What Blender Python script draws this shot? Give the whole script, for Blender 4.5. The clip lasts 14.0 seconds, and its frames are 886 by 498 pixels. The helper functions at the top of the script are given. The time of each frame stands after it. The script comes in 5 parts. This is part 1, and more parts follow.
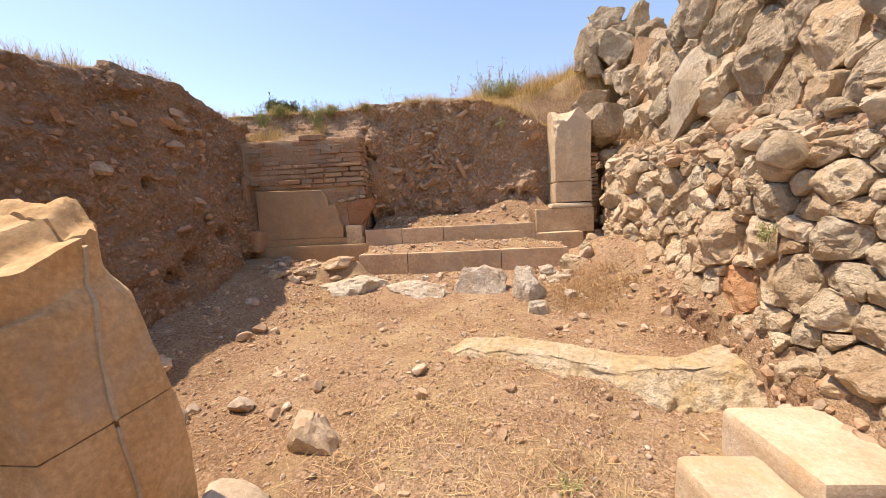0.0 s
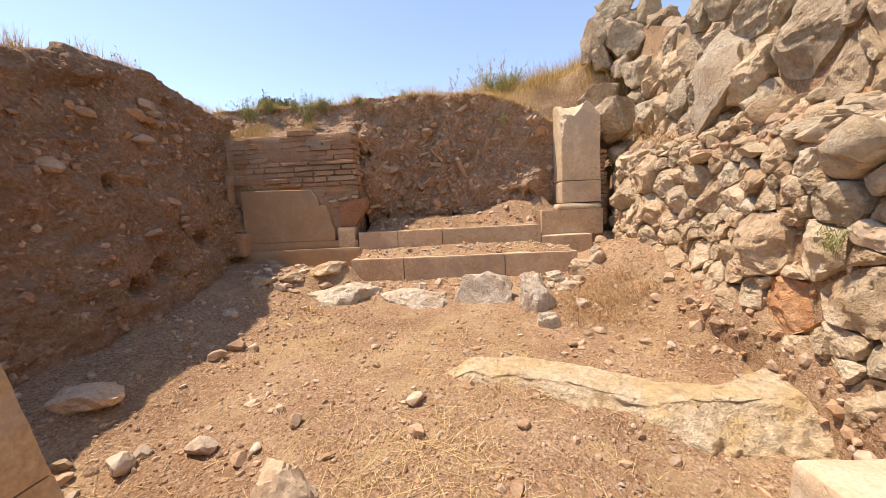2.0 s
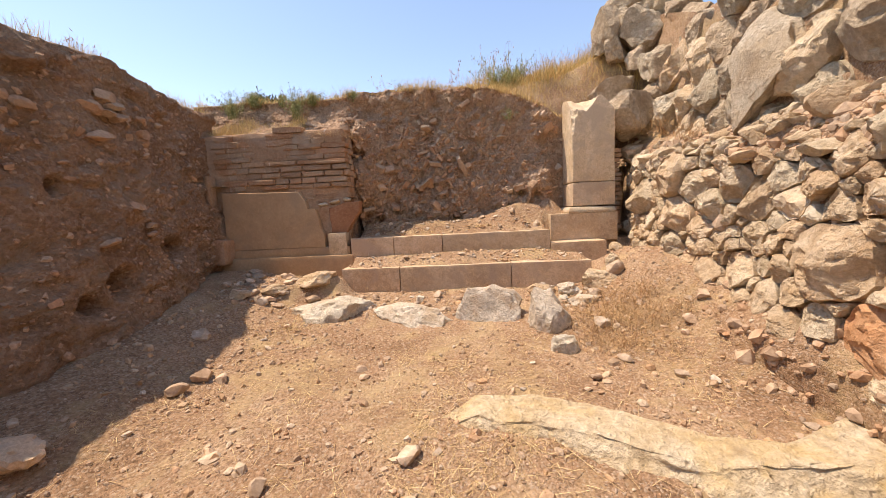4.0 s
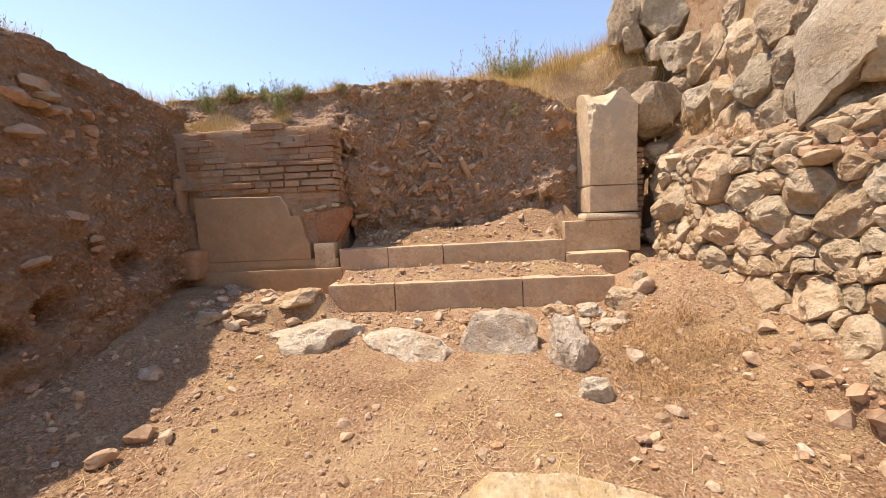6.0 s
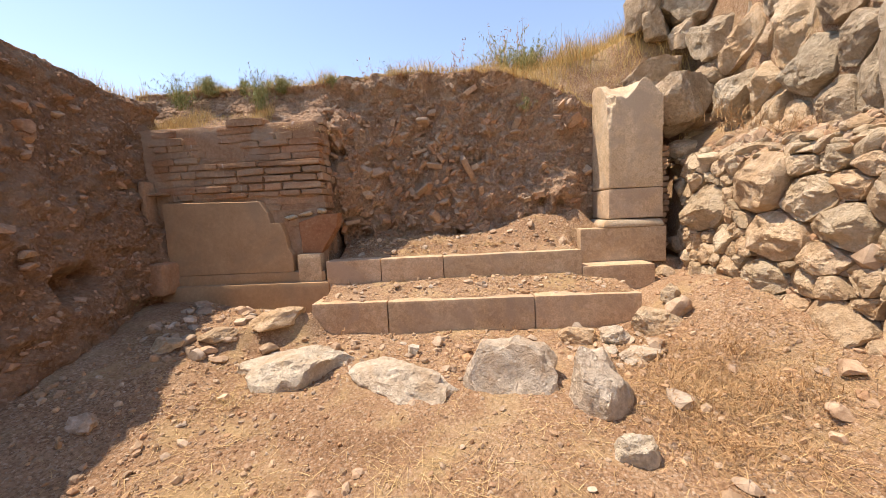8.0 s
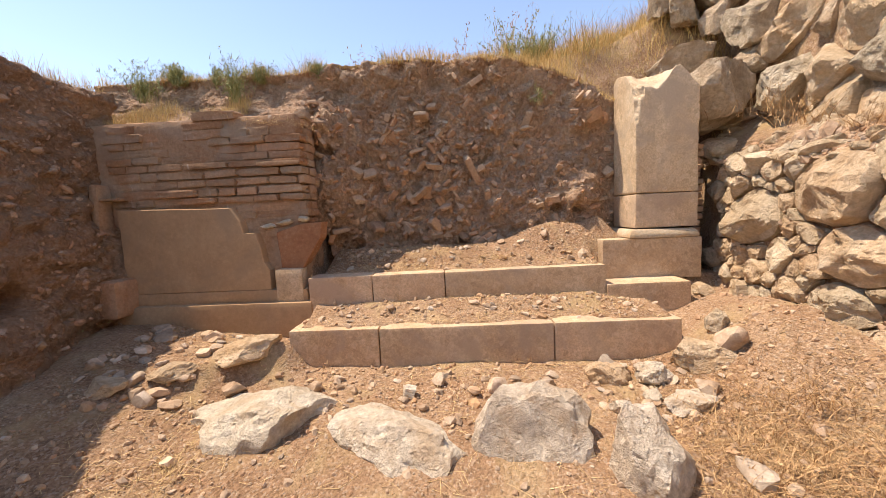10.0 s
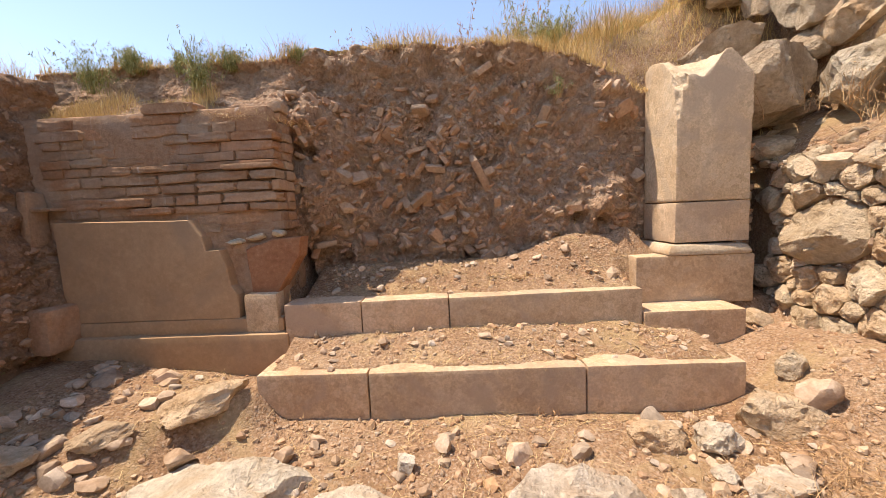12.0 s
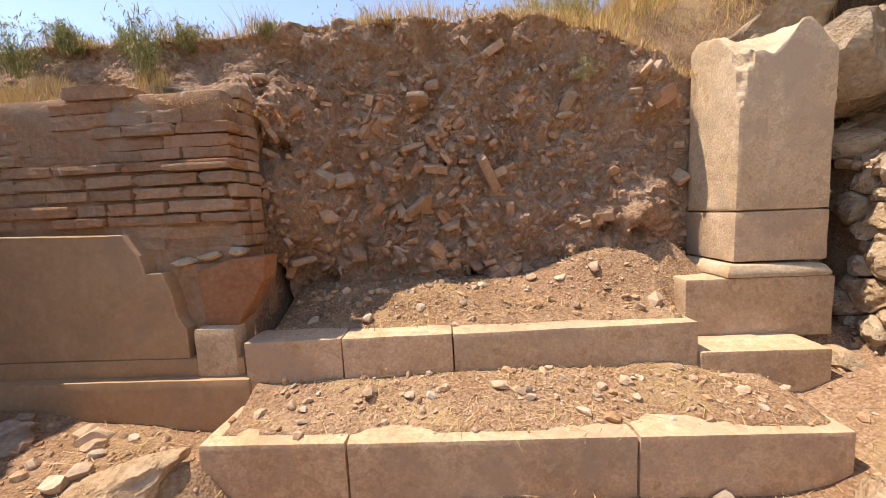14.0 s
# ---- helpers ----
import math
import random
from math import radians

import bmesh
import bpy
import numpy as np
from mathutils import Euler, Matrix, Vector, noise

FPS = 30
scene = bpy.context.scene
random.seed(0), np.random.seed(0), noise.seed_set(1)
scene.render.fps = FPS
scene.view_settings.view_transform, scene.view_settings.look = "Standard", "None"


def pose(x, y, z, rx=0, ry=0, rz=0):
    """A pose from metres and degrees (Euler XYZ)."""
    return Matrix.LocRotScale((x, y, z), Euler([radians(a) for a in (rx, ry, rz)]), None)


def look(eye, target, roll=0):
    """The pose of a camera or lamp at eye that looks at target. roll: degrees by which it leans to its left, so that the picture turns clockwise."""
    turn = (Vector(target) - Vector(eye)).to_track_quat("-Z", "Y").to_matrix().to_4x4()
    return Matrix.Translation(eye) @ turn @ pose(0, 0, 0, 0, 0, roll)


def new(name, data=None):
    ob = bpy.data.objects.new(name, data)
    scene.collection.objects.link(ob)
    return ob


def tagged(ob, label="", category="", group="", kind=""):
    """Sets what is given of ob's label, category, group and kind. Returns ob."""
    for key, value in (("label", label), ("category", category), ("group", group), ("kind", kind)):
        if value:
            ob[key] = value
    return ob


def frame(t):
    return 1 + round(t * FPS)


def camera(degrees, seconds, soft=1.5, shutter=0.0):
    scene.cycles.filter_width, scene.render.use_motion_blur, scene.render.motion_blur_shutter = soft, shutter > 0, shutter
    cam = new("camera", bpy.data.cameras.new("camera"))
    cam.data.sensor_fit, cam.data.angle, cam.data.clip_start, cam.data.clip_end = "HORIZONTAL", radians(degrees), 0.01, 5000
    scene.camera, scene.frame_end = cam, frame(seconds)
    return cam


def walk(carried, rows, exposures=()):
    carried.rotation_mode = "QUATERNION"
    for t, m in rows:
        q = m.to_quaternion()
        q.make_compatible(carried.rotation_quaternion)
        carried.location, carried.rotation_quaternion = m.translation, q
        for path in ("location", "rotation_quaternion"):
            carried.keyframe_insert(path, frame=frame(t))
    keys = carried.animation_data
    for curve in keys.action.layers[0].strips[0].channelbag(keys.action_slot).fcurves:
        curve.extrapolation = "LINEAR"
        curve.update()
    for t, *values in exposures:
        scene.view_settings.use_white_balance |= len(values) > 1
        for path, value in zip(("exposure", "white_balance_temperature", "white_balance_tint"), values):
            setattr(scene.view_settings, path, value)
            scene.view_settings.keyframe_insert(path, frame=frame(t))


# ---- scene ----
cam = camera(102.6, 14.0, soft=0.6)
METRES, EYE, TILT, LEAN, TURN = 4.0, 1.25, 0.0, 0.0, 3.3
ROWS = [
    (0.0, 0.0, 0.0, 0.0, -0.27, -5.66, 2.67),
    (0.5, 0.0006, 0.0201, 0.0006, -0.31, -5.67, 2.66),
    (1.0, 0.0022, 0.0426, 0.0012, -0.28, -5.68, 2.65),
    (1.5, 0.0025, 0.0704, 0.0044, -0.33, -5.75, 2.71),
    (2.0, -0.0017, 0.106, 0.0053, -0.54, -5.67, 2.7),
    (2.5, -0.0028, 0.1359, 0.0079, -0.59, -5.69, 2.69),
    (3.0, -0.0012, 0.1648, 0.0106, -0.52, -5.65, 2.72),
    (5.5, -0.0032, 0.3482, 0.0449, -0.69, -5.91, 2.66),
    (6.0, -0.0044, 0.3881, 0.0482, -0.74, -5.76, 2.67),
    (6.5, -0.0038, 0.4238, 0.0507, -0.72, -5.61, 2.7),
    (7.0, -0.0012, 0.4605, 0.0541, -0.63, -5.49, 2.75),
    (7.5, 0.0004, 0.4939, 0.0598, -0.58, -5.54, 2.73),
    (8.0, 0.0005, 0.5264, 0.0653, -0.58, -5.6, 2.74),
    (10.5, -0.0075, 0.7126, 0.0971, -0.96, -5.73, 2.65),
    (11.0, -0.0113, 0.7513, 0.1057, -1.13, -5.84, 2.66),
    (11.5, -0.0118, 0.7898, 0.112, -1.11, -5.83, 2.67),
    (12.0, -0.012, 0.8286, 0.1205, -1.1, -5.98, 2.67),
    (12.5, -0.0115, 0.8679, 0.1266, -1.06, -6.0, 2.67),
    (13.0, -0.0108, 0.9072, 0.1322, -1.0, -6.03, 2.69),
    (13.5, -0.0127, 0.9476, 0.1372, -1.13, -6.06, 2.69),
    (14.0, -0.0117, 0.9871, 0.1438, -1.07, -6.22, 2.66),
]
walk(cam, [(t, pose(0, 0, EYE, TILT, LEAN, TURN) @ pose(METRES * x, METRES * y, METRES * z, 90 + pitch, roll, yaw)) for t, x, y, z, yaw, pitch, roll in ROWS], exposures=[(0.0, 1.13, 7200, 17), (8.0, 1.15, 7200, 17), (14.0, 1.22, 7200, 17)])

# ---- light ----
SUN_WAY = Vector((-0.425, 0.05, 1.0)).normalized()
sun = new("sun", bpy.data.lights.new("sun", "SUN"))
sun.data.energy, sun.data.angle, sun.data.color = 3.0, radians(0.55), (1.0, 0.91, 0.78)
sun.matrix_world = look(SUN_WAY * 60, (0, 0, 0))
world = bpy.data.worlds.new("sky")
scene.world = world
world.use_nodes = True
sky = world.node_tree.nodes.new("ShaderNodeTexSky")
sky.sky_type, sky.sun_disc = "NISHITA", False
sky.sun_elevation = math.asin(SUN_WAY.z)
sky.sun_rotation = math.atan2(SUN_WAY.x, SUN_WAY.y)
sky.air_density, sky.dust_density, sky.ozone_density = 1.0, 0.15, 0.8
world.node_tree.links.new(sky.outputs[0], world.node_tree.nodes["Background"].inputs[0])
world.node_tree.nodes["Background"].inputs[1].default_value = 0.125

# ---- materials ----
def material(name, dark, mid, light, big=1.2, fine=26.0, rough=0.95, bump=0.5, depth=0.02, vary=0.0, island=False, grit=0.35, stain=None, stain_size=2.0, stain_amount=0.5, pits=0.0, crumbs=0.0, crumb_tone=0.35, streaks=0.0):
    m = bpy.data.materials.new(name)
    m.use_nodes = True
    t = m.node_tree
    n, l = t.nodes, t.links
    bsdf = n["Principled BSDF"]
    bsdf.inputs["Roughness"].default_value = rough
    bsdf.inputs["Specular IOR Level"].default_value = 0.2
    geo = n.new("ShaderNodeNewGeometry")
    where = geo.outputs["Position"]

    def tex(scale, detail=6.0, rough_=0.6, warp=0.0):
        x = n.new("ShaderNodeTexNoise")
        x.inputs["Scale"].default_value, x.inputs["Detail"].default_value = scale, detail
        x.inputs["Roughness"].default_value, x.inputs["Distortion"].default_value = rough_, warp
        l.new(where, x.inputs["Vector"])
        return x.outputs["Fac"]

    def mix(kind, a, b, fac):
        x = n.new("ShaderNodeMix")
        x.data_type, x.blend_type = "RGBA", kind
        for s, v in ((x.inputs[6], a), (x.inputs[7], b), (x.inputs[0], fac)):
            if isinstance(v, (tuple, list)):
                s.default_value = (*v, 1)
            elif isinstance(v, (int, float)):
                s.default_value = v
            else:
                l.new(v, s)
        return x.outputs[2]

    def span(v, a, b, c=0.0, d=1.0):
        x = n.new("ShaderNodeMapRange")
        for i, w in enumerate((a, b, c, d)):
            x.inputs[i + 1].default_value = w
        l.new(v, x.inputs[0])
        return x.outputs[0]

    ramp = n.new("ShaderNodeValToRGB")
    e = ramp.color_ramp.elements
    e[0].position, e[0].color = 0.3, (*dark, 1)
    e[1].position, e[1].color = 0.72, (*light, 1)
    e.new(0.5).color = (*mid, 1)
    l.new(tex(big, 8.0, 0.65, 0.4), ramp.inputs[0])
    col = ramp.outputs[0]
    f = tex(fine, 5.0, 0.7)
    col = mix("MULTIPLY", col, (0.45, 0.42, 0.4), span(f, 0.62, 0.36, 0.0, grit))
    col = mix("SCREEN", col, (0.3, 0.28, 0.25), span(f, 0.58, 0.78, 0.0, grit * 0.7))
    if crumbs:
        vc = n.new("ShaderNodeTexVoronoi")
        vc.inputs["Scale"].default_value = crumbs
        vc.inputs["Randomness"].default_value = 1.0
        l.new(where, vc.inputs["Vector"])
        sep = n.new("ShaderNodeSeparateColor")
        l.new(vc.outputs["Color"], sep.inputs[0])
        col = mix("MULTIPLY", col, (0.35, 0.31, 0.28), span(sep.outputs[0], 0.45, 0.0, 0.0, crumb_tone * 1.3))
        col = mix("SCREEN", col, (0.42, 0.36, 0.28), span(sep.outputs[1], 0.72, 1.0, 0.0, crumb_tone * 1.2))
        crumb_height = span(vc.outputs["Distance"], 0.0, 0.75, 1.0, 0.0)
    if stain:
        col = mix("MIX", col, stain, span(tex(stain_size, 5.0, 0.6, 0.8), 0.5, 0.66, 0.0, stain_amount))
    if streaks:
        mp = n.new("ShaderNodeMapping")
        mp.inputs["Scale"].default_value = (7.0, 7.0, 0.7)
        l.new(where, mp.inputs["Vector"])
        sn = n.new("ShaderNodeTexNoise")
        sn.inputs["Scale"].default_value, sn.inputs["Detail"].default_value = 1.6, 4.0
        l.new(mp.outputs[0], sn.inputs["Vector"])
        col = mix("MIX", col, (0.62, 0.54, 0.45), span(sn.outputs["Fac"], 0.66, 0.74, 0.0, streaks))
    if vary:
        if island:
            r = geo.outputs["Random Per Island"]
        else:
            r = n.new("ShaderNodeObjectInfo").outputs["Random"]
        hs = n.new("ShaderNodeHueSaturation")
        l.new(span(r, 0, 1, 1 - vary, 1 + vary), hs.inputs["Value"])
        w = n.new("ShaderNodeMath")
        w.operation = "FRACT"
        k = n.new("ShaderNodeMath")
        k.operation, k.inputs[1].default_value = "MULTIPLY", 7.31
        l.new(r, k.inputs[0])
        l.new(k.outputs[0], w.inputs[0])
        l.new(span(w.outputs[0], 0, 1, 0.493, 0.506), hs.inputs["Hue"])
        l.new(span(w.outputs[0], 0, 1, 1 + vary * 0.7, 1 - vary * 0.9), hs.inputs["Saturation"])
        l.new(col, hs.inputs["Color"])
        col = hs.outputs[0]
    l.new(col, bsdf.inputs["Base Color"])
    add = n.new("ShaderNodeMath")
    add.operation = "MULTIPLY_ADD"
    add.inputs[1].default_value = 0.45
    l.new(tex(fine * 2.7, 4.0, 0.75), add.inputs[0])
    l.new(f, add.inputs[2])
    height = add.outputs[0]
    if pits:
        vor = n.new("ShaderNodeTexVoronoi")
        vor.inputs["Scale"].default_value = pits
        l.new(where, vor.inputs["Vector"])
        pit = n.new("ShaderNodeMath")
        pit.operation = "MULTIPLY_ADD"
        pit.inputs[1].default_value = -0.4
        l.new(span(vor.outputs["Distance"], 0.25, 0.05), pit.inputs[0])
        l.new(height, pit.inputs[2])
        height = pit.outputs[0]
    if crumbs:
        ch = n.new("ShaderNodeMath")
        ch.operation = "MULTIPLY_ADD"
        ch.inputs[1].default_value = 0.25
        l.new(crumb_height, ch.inputs[0])
        l.new(height, ch.inputs[2])
        height = ch.outputs[0]
    b = n.new("ShaderNodeBump")
    b.inputs["Strength"].default_value, b.inputs["Distance"].default_value = bump, depth
    l.new(height, b.inputs["Height"])
    l.new(b.outputs[0], bsdf.inputs["Normal"])
    return m


def leafy(name, a, b, rough=0.8):
    m = bpy.data.materials.new(name)
    m.use_nodes = True
    n, l = m.node_tree.nodes, m.node_tree.links
    bsdf = n["Principled BSDF"]
    ramp = n.new("ShaderNodeValToRGB")
    ramp.color_ramp.elements[0].color, ramp.color_ramp.elements[1].color = (*a, 1), (*b, 1)
    l.new(n.new("ShaderNodeNewGeometry").outputs["Random Per Island"], ramp.inputs[0])
    l.new(ramp.outputs[0], bsdf.inputs["Base Color"])
    bsdf.inputs["Roughness"].default_value = rough
    bsdf.inputs["Specular IOR Level"].default_value = 0.15
    return m


SOIL = material("dry_soil", (0.345, 0.20, 0.108), (0.48, 0.298, 0.172), (0.61, 0.43, 0.27), big=1.1, fine=38, bump=1.0, depth=0.022, grit=0.7, crumbs=80, crumb_tone=0.40, stain=(0.53, 0.385, 0.20), stain_size=1.7, stain_amount=0.6)
BANK = material("bank_earth", (0.32, 0.182, 0.102), (0.44, 0.262, 0.152), (0.54, 0.352, 0.217), big=1.6, fine=24, bump=1.0, depth=0.045, grit=0.5, crumbs=38, crumb_tone=0.22, stain=(0.33, 0.24, 0.16), stain_size=3.1, stain_amount=0.6)
NICHE = material("rubble_earth", (0.45, 0.27, 0.16), (0.585, 0.375, 0.235), (0.69, 0.485, 0.325), big=2.8, fine=24, bump=1.0, depth=0.06, grit=0.6, crumbs=30, crumb_tone=0.26, stain=(0.46, 0.335, 0.225), stain_size=3.1, stain_amount=0.6)
STUMP = material("patinated_stone", (0.54, 0.315, 0.13), (0.66, 0.44, 0.23), (0.75, 0.57, 0.36), big=2.2, fine=40, bump=0.5, depth=0.012, grit=0.45, stain=(0.42, 0.36, 0.28), stain_size=1.6, stain_amount=0.75, pits=16)
RUBBLE = material("rubble_stone", (0.52, 0.37, 0.215), (0.69, 0.53, 0.345), (0.80, 0.665, 0.475), big=4.5, fine=26, bump=1.0, depth=0.035, vary=0.12, grit=0.5, stain=(0.53, 0.35, 0.19), stain_size=5.0, stain_amount=0.5, pits=22)
BOULDER = material("grey_boulder", (0.44, 0.33, 0.21), (0.62, 0.49, 0.335), (0.75, 0.63, 0.465), big=3.2, fine=18, bump=1.0, depth=0.06, vary=0.10, grit=0.6, stain=(0.44, 0.31, 0.19), stain_size=2.8, stain_amount=0.5, pits=12)
PALE = material("pale_limestone", (0.46, 0.35, 0.225), (0.58, 0.465, 0.32), (0.69, 0.59, 0.45), big=2.2, fine=40, bump=0.55, depth=0.012, vary=0.08, grit=0.4, stain=(0.52, 0.33, 0.17), stain_size=2.6, stain_amount=0.55, pits=34)
WHITE = material("white_limestone", (0.60, 0.49, 0.355), (0.76, 0.66, 0.51), (0.85, 0.78, 0.65), big=4.4, fine=24, bump=1.0, depth=0.035, vary=0.06, grit=0.6, stain=(0.50, 0.35, 0.21), stain_size=3.4, stain_amount=0.6, pits=16)
DRESSED = material("dressed_stone", (0.55, 0.375, 0.22), (0.66, 0.48, 0.30), (0.74, 0.58, 0.40), big=1.7, fine=52, bump=0.5, depth=0.010, vary=0.07, grit=0.45, stain=(0.45, 0.34, 0.24), stain_size=2.2, stain_amount=0.8, pits=24, crumbs=22, crumb_tone=0.18)
PANEL = material("weathered_plaster", (0.39, 0.24, 0.128), (0.47, 0.305, 0.17), (0.54, 0.375, 0.225), big=1.3, fine=30, bump=0.2, depth=0.006, grit=0.25, stain=(0.34, 0.24, 0.155), stain_size=1.2, stain_amount=0.75)
BRICK = material("old_brick", (0.35, 0.20, 0.11), (0.44, 0.265, 0.15), (0.53, 0.35, 0.215), big=2.2, fine=30, bump=0.8, depth=0.014, vary=0.12, grit=0.45, stain=(0.44, 0.35, 0.26), stain_size=1.8, stain_amount=0.5, streaks=0.8)
RED = material("red_brown_plaster", (0.30, 0.13, 0.065), (0.38, 0.185, 0.095), (0.46, 0.27, 0.16), big=3.0, fine=30, bump=0.5, depth=0.01, grit=0.4, streaks=0.8)
ORANGE = material("orange_stone", (0.50, 0.235, 0.105), (0.60, 0.32, 0.16), (0.68, 0.43, 0.25), big=4.0, fine=30, bump=0.9, depth=0.02, grit=0.45, pits=20)
OCHRE = material("ochre_bedrock", (0.54, 0.39, 0.215), (0.68, 0.535, 0.345), (0.79, 0.68, 0.505), big=3.0, fine=20, bump=1.0, depth=0.035, grit=0.6, stain=(0.64, 0.43, 0.17), stain_size=2.2, stain_amount=0.6, pits=14)
FRAG = material("brick_fragment", (0.40, 0.245, 0.145), (0.51, 0.33, 0.205), (0.61, 0.435, 0.29), big=5.0, fine=36, bump=0.8, depth=0.014, vary=0.12, grit=0.4)
PEBBLE = material("pebble", (0.36, 0.22, 0.125), (0.48, 0.325, 0.205), (0.64, 0.49, 0.34), big=6.0, fine=40, bump=0.5, depth=0.01, vary=0.2, island=True)
CHIP = material("stone_chip", (0.42, 0.275, 0.155), (0.54, 0.37, 0.225), (0.67, 0.51, 0.345), big=6.0, fine=40, bump=0.5, depth=0.01, vary=0.2, island=True)
STONE = material("loose_stone", (0.36, 0.25, 0.16), (0.52, 0.39, 0.27), (0.68, 0.56, 0.43), big=6.0, fine=40, bump=0.6, depth=0.012, vary=0.25)
STRAW = leafy("straw", (0.42, 0.27, 0.12), (0.74, 0.55, 0.29))
GRASS = leafy("dry_grass", (0.50, 0.33, 0.12), (0.78, 0.57, 0.26))
GREEN = leafy("grey_green_leaf", (0.22, 0.235, 0.085), (0.45, 0.44, 0.21))
GREENGRASS = leafy("half_dry_grass", (0.22, 0.22, 0.07), (0.46, 0.38, 0.15))
DRYTWIG = leafy("dry_twig", (0.30, 0.17, 0.08), (0.66, 0.44, 0.23))
DARKLEAF = leafy("tree_leaf", (0.06, 0.075, 0.035), (0.16, 0.18, 0.085))
BARK = material("bark", (0.10, 0.07, 0.045), (0.16, 0.11, 0.07), (0.22, 0.16, 0.11), fine=20)

# ---- building helpers ----
RNG = np.random.default_rng(7)
TABLE = np.random.default_rng(11).random((32, 32, 32))


def smooth01(x, a, b):
    x = np.clip((np.asarray(x, float) - a) / (b - a), 0, 1)
    return x * x * (3 - 2 * x)


def vnoise(p, scale=1.0, octaves=3, shift=0.0):
    """Smooth noise between -1 and 1 at the points p."""
    p = np.asarray(p, float) * scale + shift + 100.37
    out, amp, total = np.zeros(len(p)), 1.0, 0.0
    for _ in range(octaves):
        i = np.floor(p).astype(int)
        f = p - i
        f = f * f * (3 - 2 * f)
        v = 0.0
        for dx in (0, 1):
            for dy in (0, 1):
                for dz in (0, 1):
                    w = (f[:, 0] if dx else 1 - f[:, 0]) * (f[:, 1] if dy else 1 - f[:, 1]) * (f[:, 2] if dz else 1 - f[:, 2])
                    v = v + w * TABLE[(i[:, 0] + dx) % 32, (i[:, 1] + dy) % 32, (i[:, 2] + dz) % 32]
        out += amp * (2 * v - 1)
        total += amp
        amp *= 0.5
        p = p * 2.03 + 17.1
    return out / total


def mesh_of(name, verts, faces, mat, smooth=True, sharp=0):
    me = bpy.data.meshes.new(name)
    me.from_pydata(np.asarray(verts, float).tolist(), [], faces if isinstance(faces, list) else faces.tolist())
    me.materials.append(mat)
    me.polygons.foreach_set("use_smooth", [smooth] * len(me.polygons))
    me.update()
    if sharp:
        me.set_sharp_from_angle(angle=radians(sharp))
    return me


def part(name, me, parent, label="", m=None):
    ob = new(name, me)
    ob.parent = parent
    if m is not None:
        ob.matrix_basis = m
    return tagged(ob, label)


def thing(name, me, label, category, group="", kind="", m=None):
    ob = new(name, me)
    if m is not None:
        ob.matrix_basis = m
    return tagged(ob, label, category, group, kind)


def grid_faces(nu, nv):
    a = np.arange(nu * nv).reshape(nu, nv)
    return np.stack([a[:-1, :-1], a[1:, :-1], a[1:, 1:], a[:-1, 1:]], -1).reshape(-1, 4)


def icosphere(level):
    bm = bmesh.new()
    bmesh.ops.create_icosphere(bm, subdivisions=level, radius=1.0)
    v = np.array([x.co[:] for x in bm.verts])
    f = np.array([[x.index for x in y.verts] for y in bm.faces])
    bm.free()
    return v, f


ICO = {k: icosphere(k) for k in (1, 2, 3, 4)}


def rock_arrays(seed, level=2, cuts=9, rough=0.1, lumps=0.12, deep=(0.42, 0.8)):
    """A broken stone of radius about 1: a ball cut by planes, then roughened."""
    r = np.random.default_rng(seed)
    v, f = ICO[level]
    v = v.copy()
    for _ in range(cuts):
        n = r.normal(size=3)
        n /= np.linalg.norm(n)
        d = r.uniform(*deep)
        v -= np.clip(v @ n - d, 0, None)[:, None] * n
    k = 1 + lumps * vnoise(v, 1.3, 2, seed * 1.7) + rough * vnoise(v, 3.2, 4, seed * 3.1) + (0.09 * vnoise(v, 8.0, 4, seed) if level > 2 else 0)
    v = v * k[:, None]
    return v / np.abs(v).max(0), f


def rock_mesh(name, seed, mat, size, level=3, **kw):
    v, f = rock_arrays(seed, level, **kw)
    return mesh_of(name, v * np.array(size) / 2, f, mat, sharp=26)


def rock_library(name, mat, count, seed, level=2, **kw):
    return [rock_mesh(name, seed + i, mat, (1, 1, 1), level, **kw) for i in range(count)]


def crumbs(name, places, sizes, mat, seed, squash=(0.6, 1.3)):
    """Many small broken pieces in one mesh."""
    r = np.random.default_rng(seed)
    v0, f0 = ICO[1]
    k = len(places)
    q = v0[None] * (1 + 0.16 * r.normal(size=(k, len(v0), 1)))
    q = q * (np.asarray(sizes)[:, None] * r.uniform(*squash, (k, 3)))[:, None, :]
    a = r.uniform(0, 2 * math.pi, k)
    b = r.normal(size=k) * 0.6
    ca, sa, cb, sb = np.cos(a), np.sin(a), np.cos(b), np.sin(b)
    x, y, z = q[..., 0], q[..., 1], q[..., 2]
    x, z = x * cb[:, None] - z * sb[:, None], x * sb[:, None] + z * cb[:, None]
    x, y = x * ca[:, None] - y * sa[:, None], x * sa[:, None] + y * ca[:, None]
    q = np.stack([x, y, z], -1) + np.asarray(places)[:, None, :]
    f = f0[None] + (np.arange(k) * len(v0))[:, None, None]
    return mesh_of(name, q.reshape(-1, 3), f.reshape(-1, 3), mat, smooth=False)


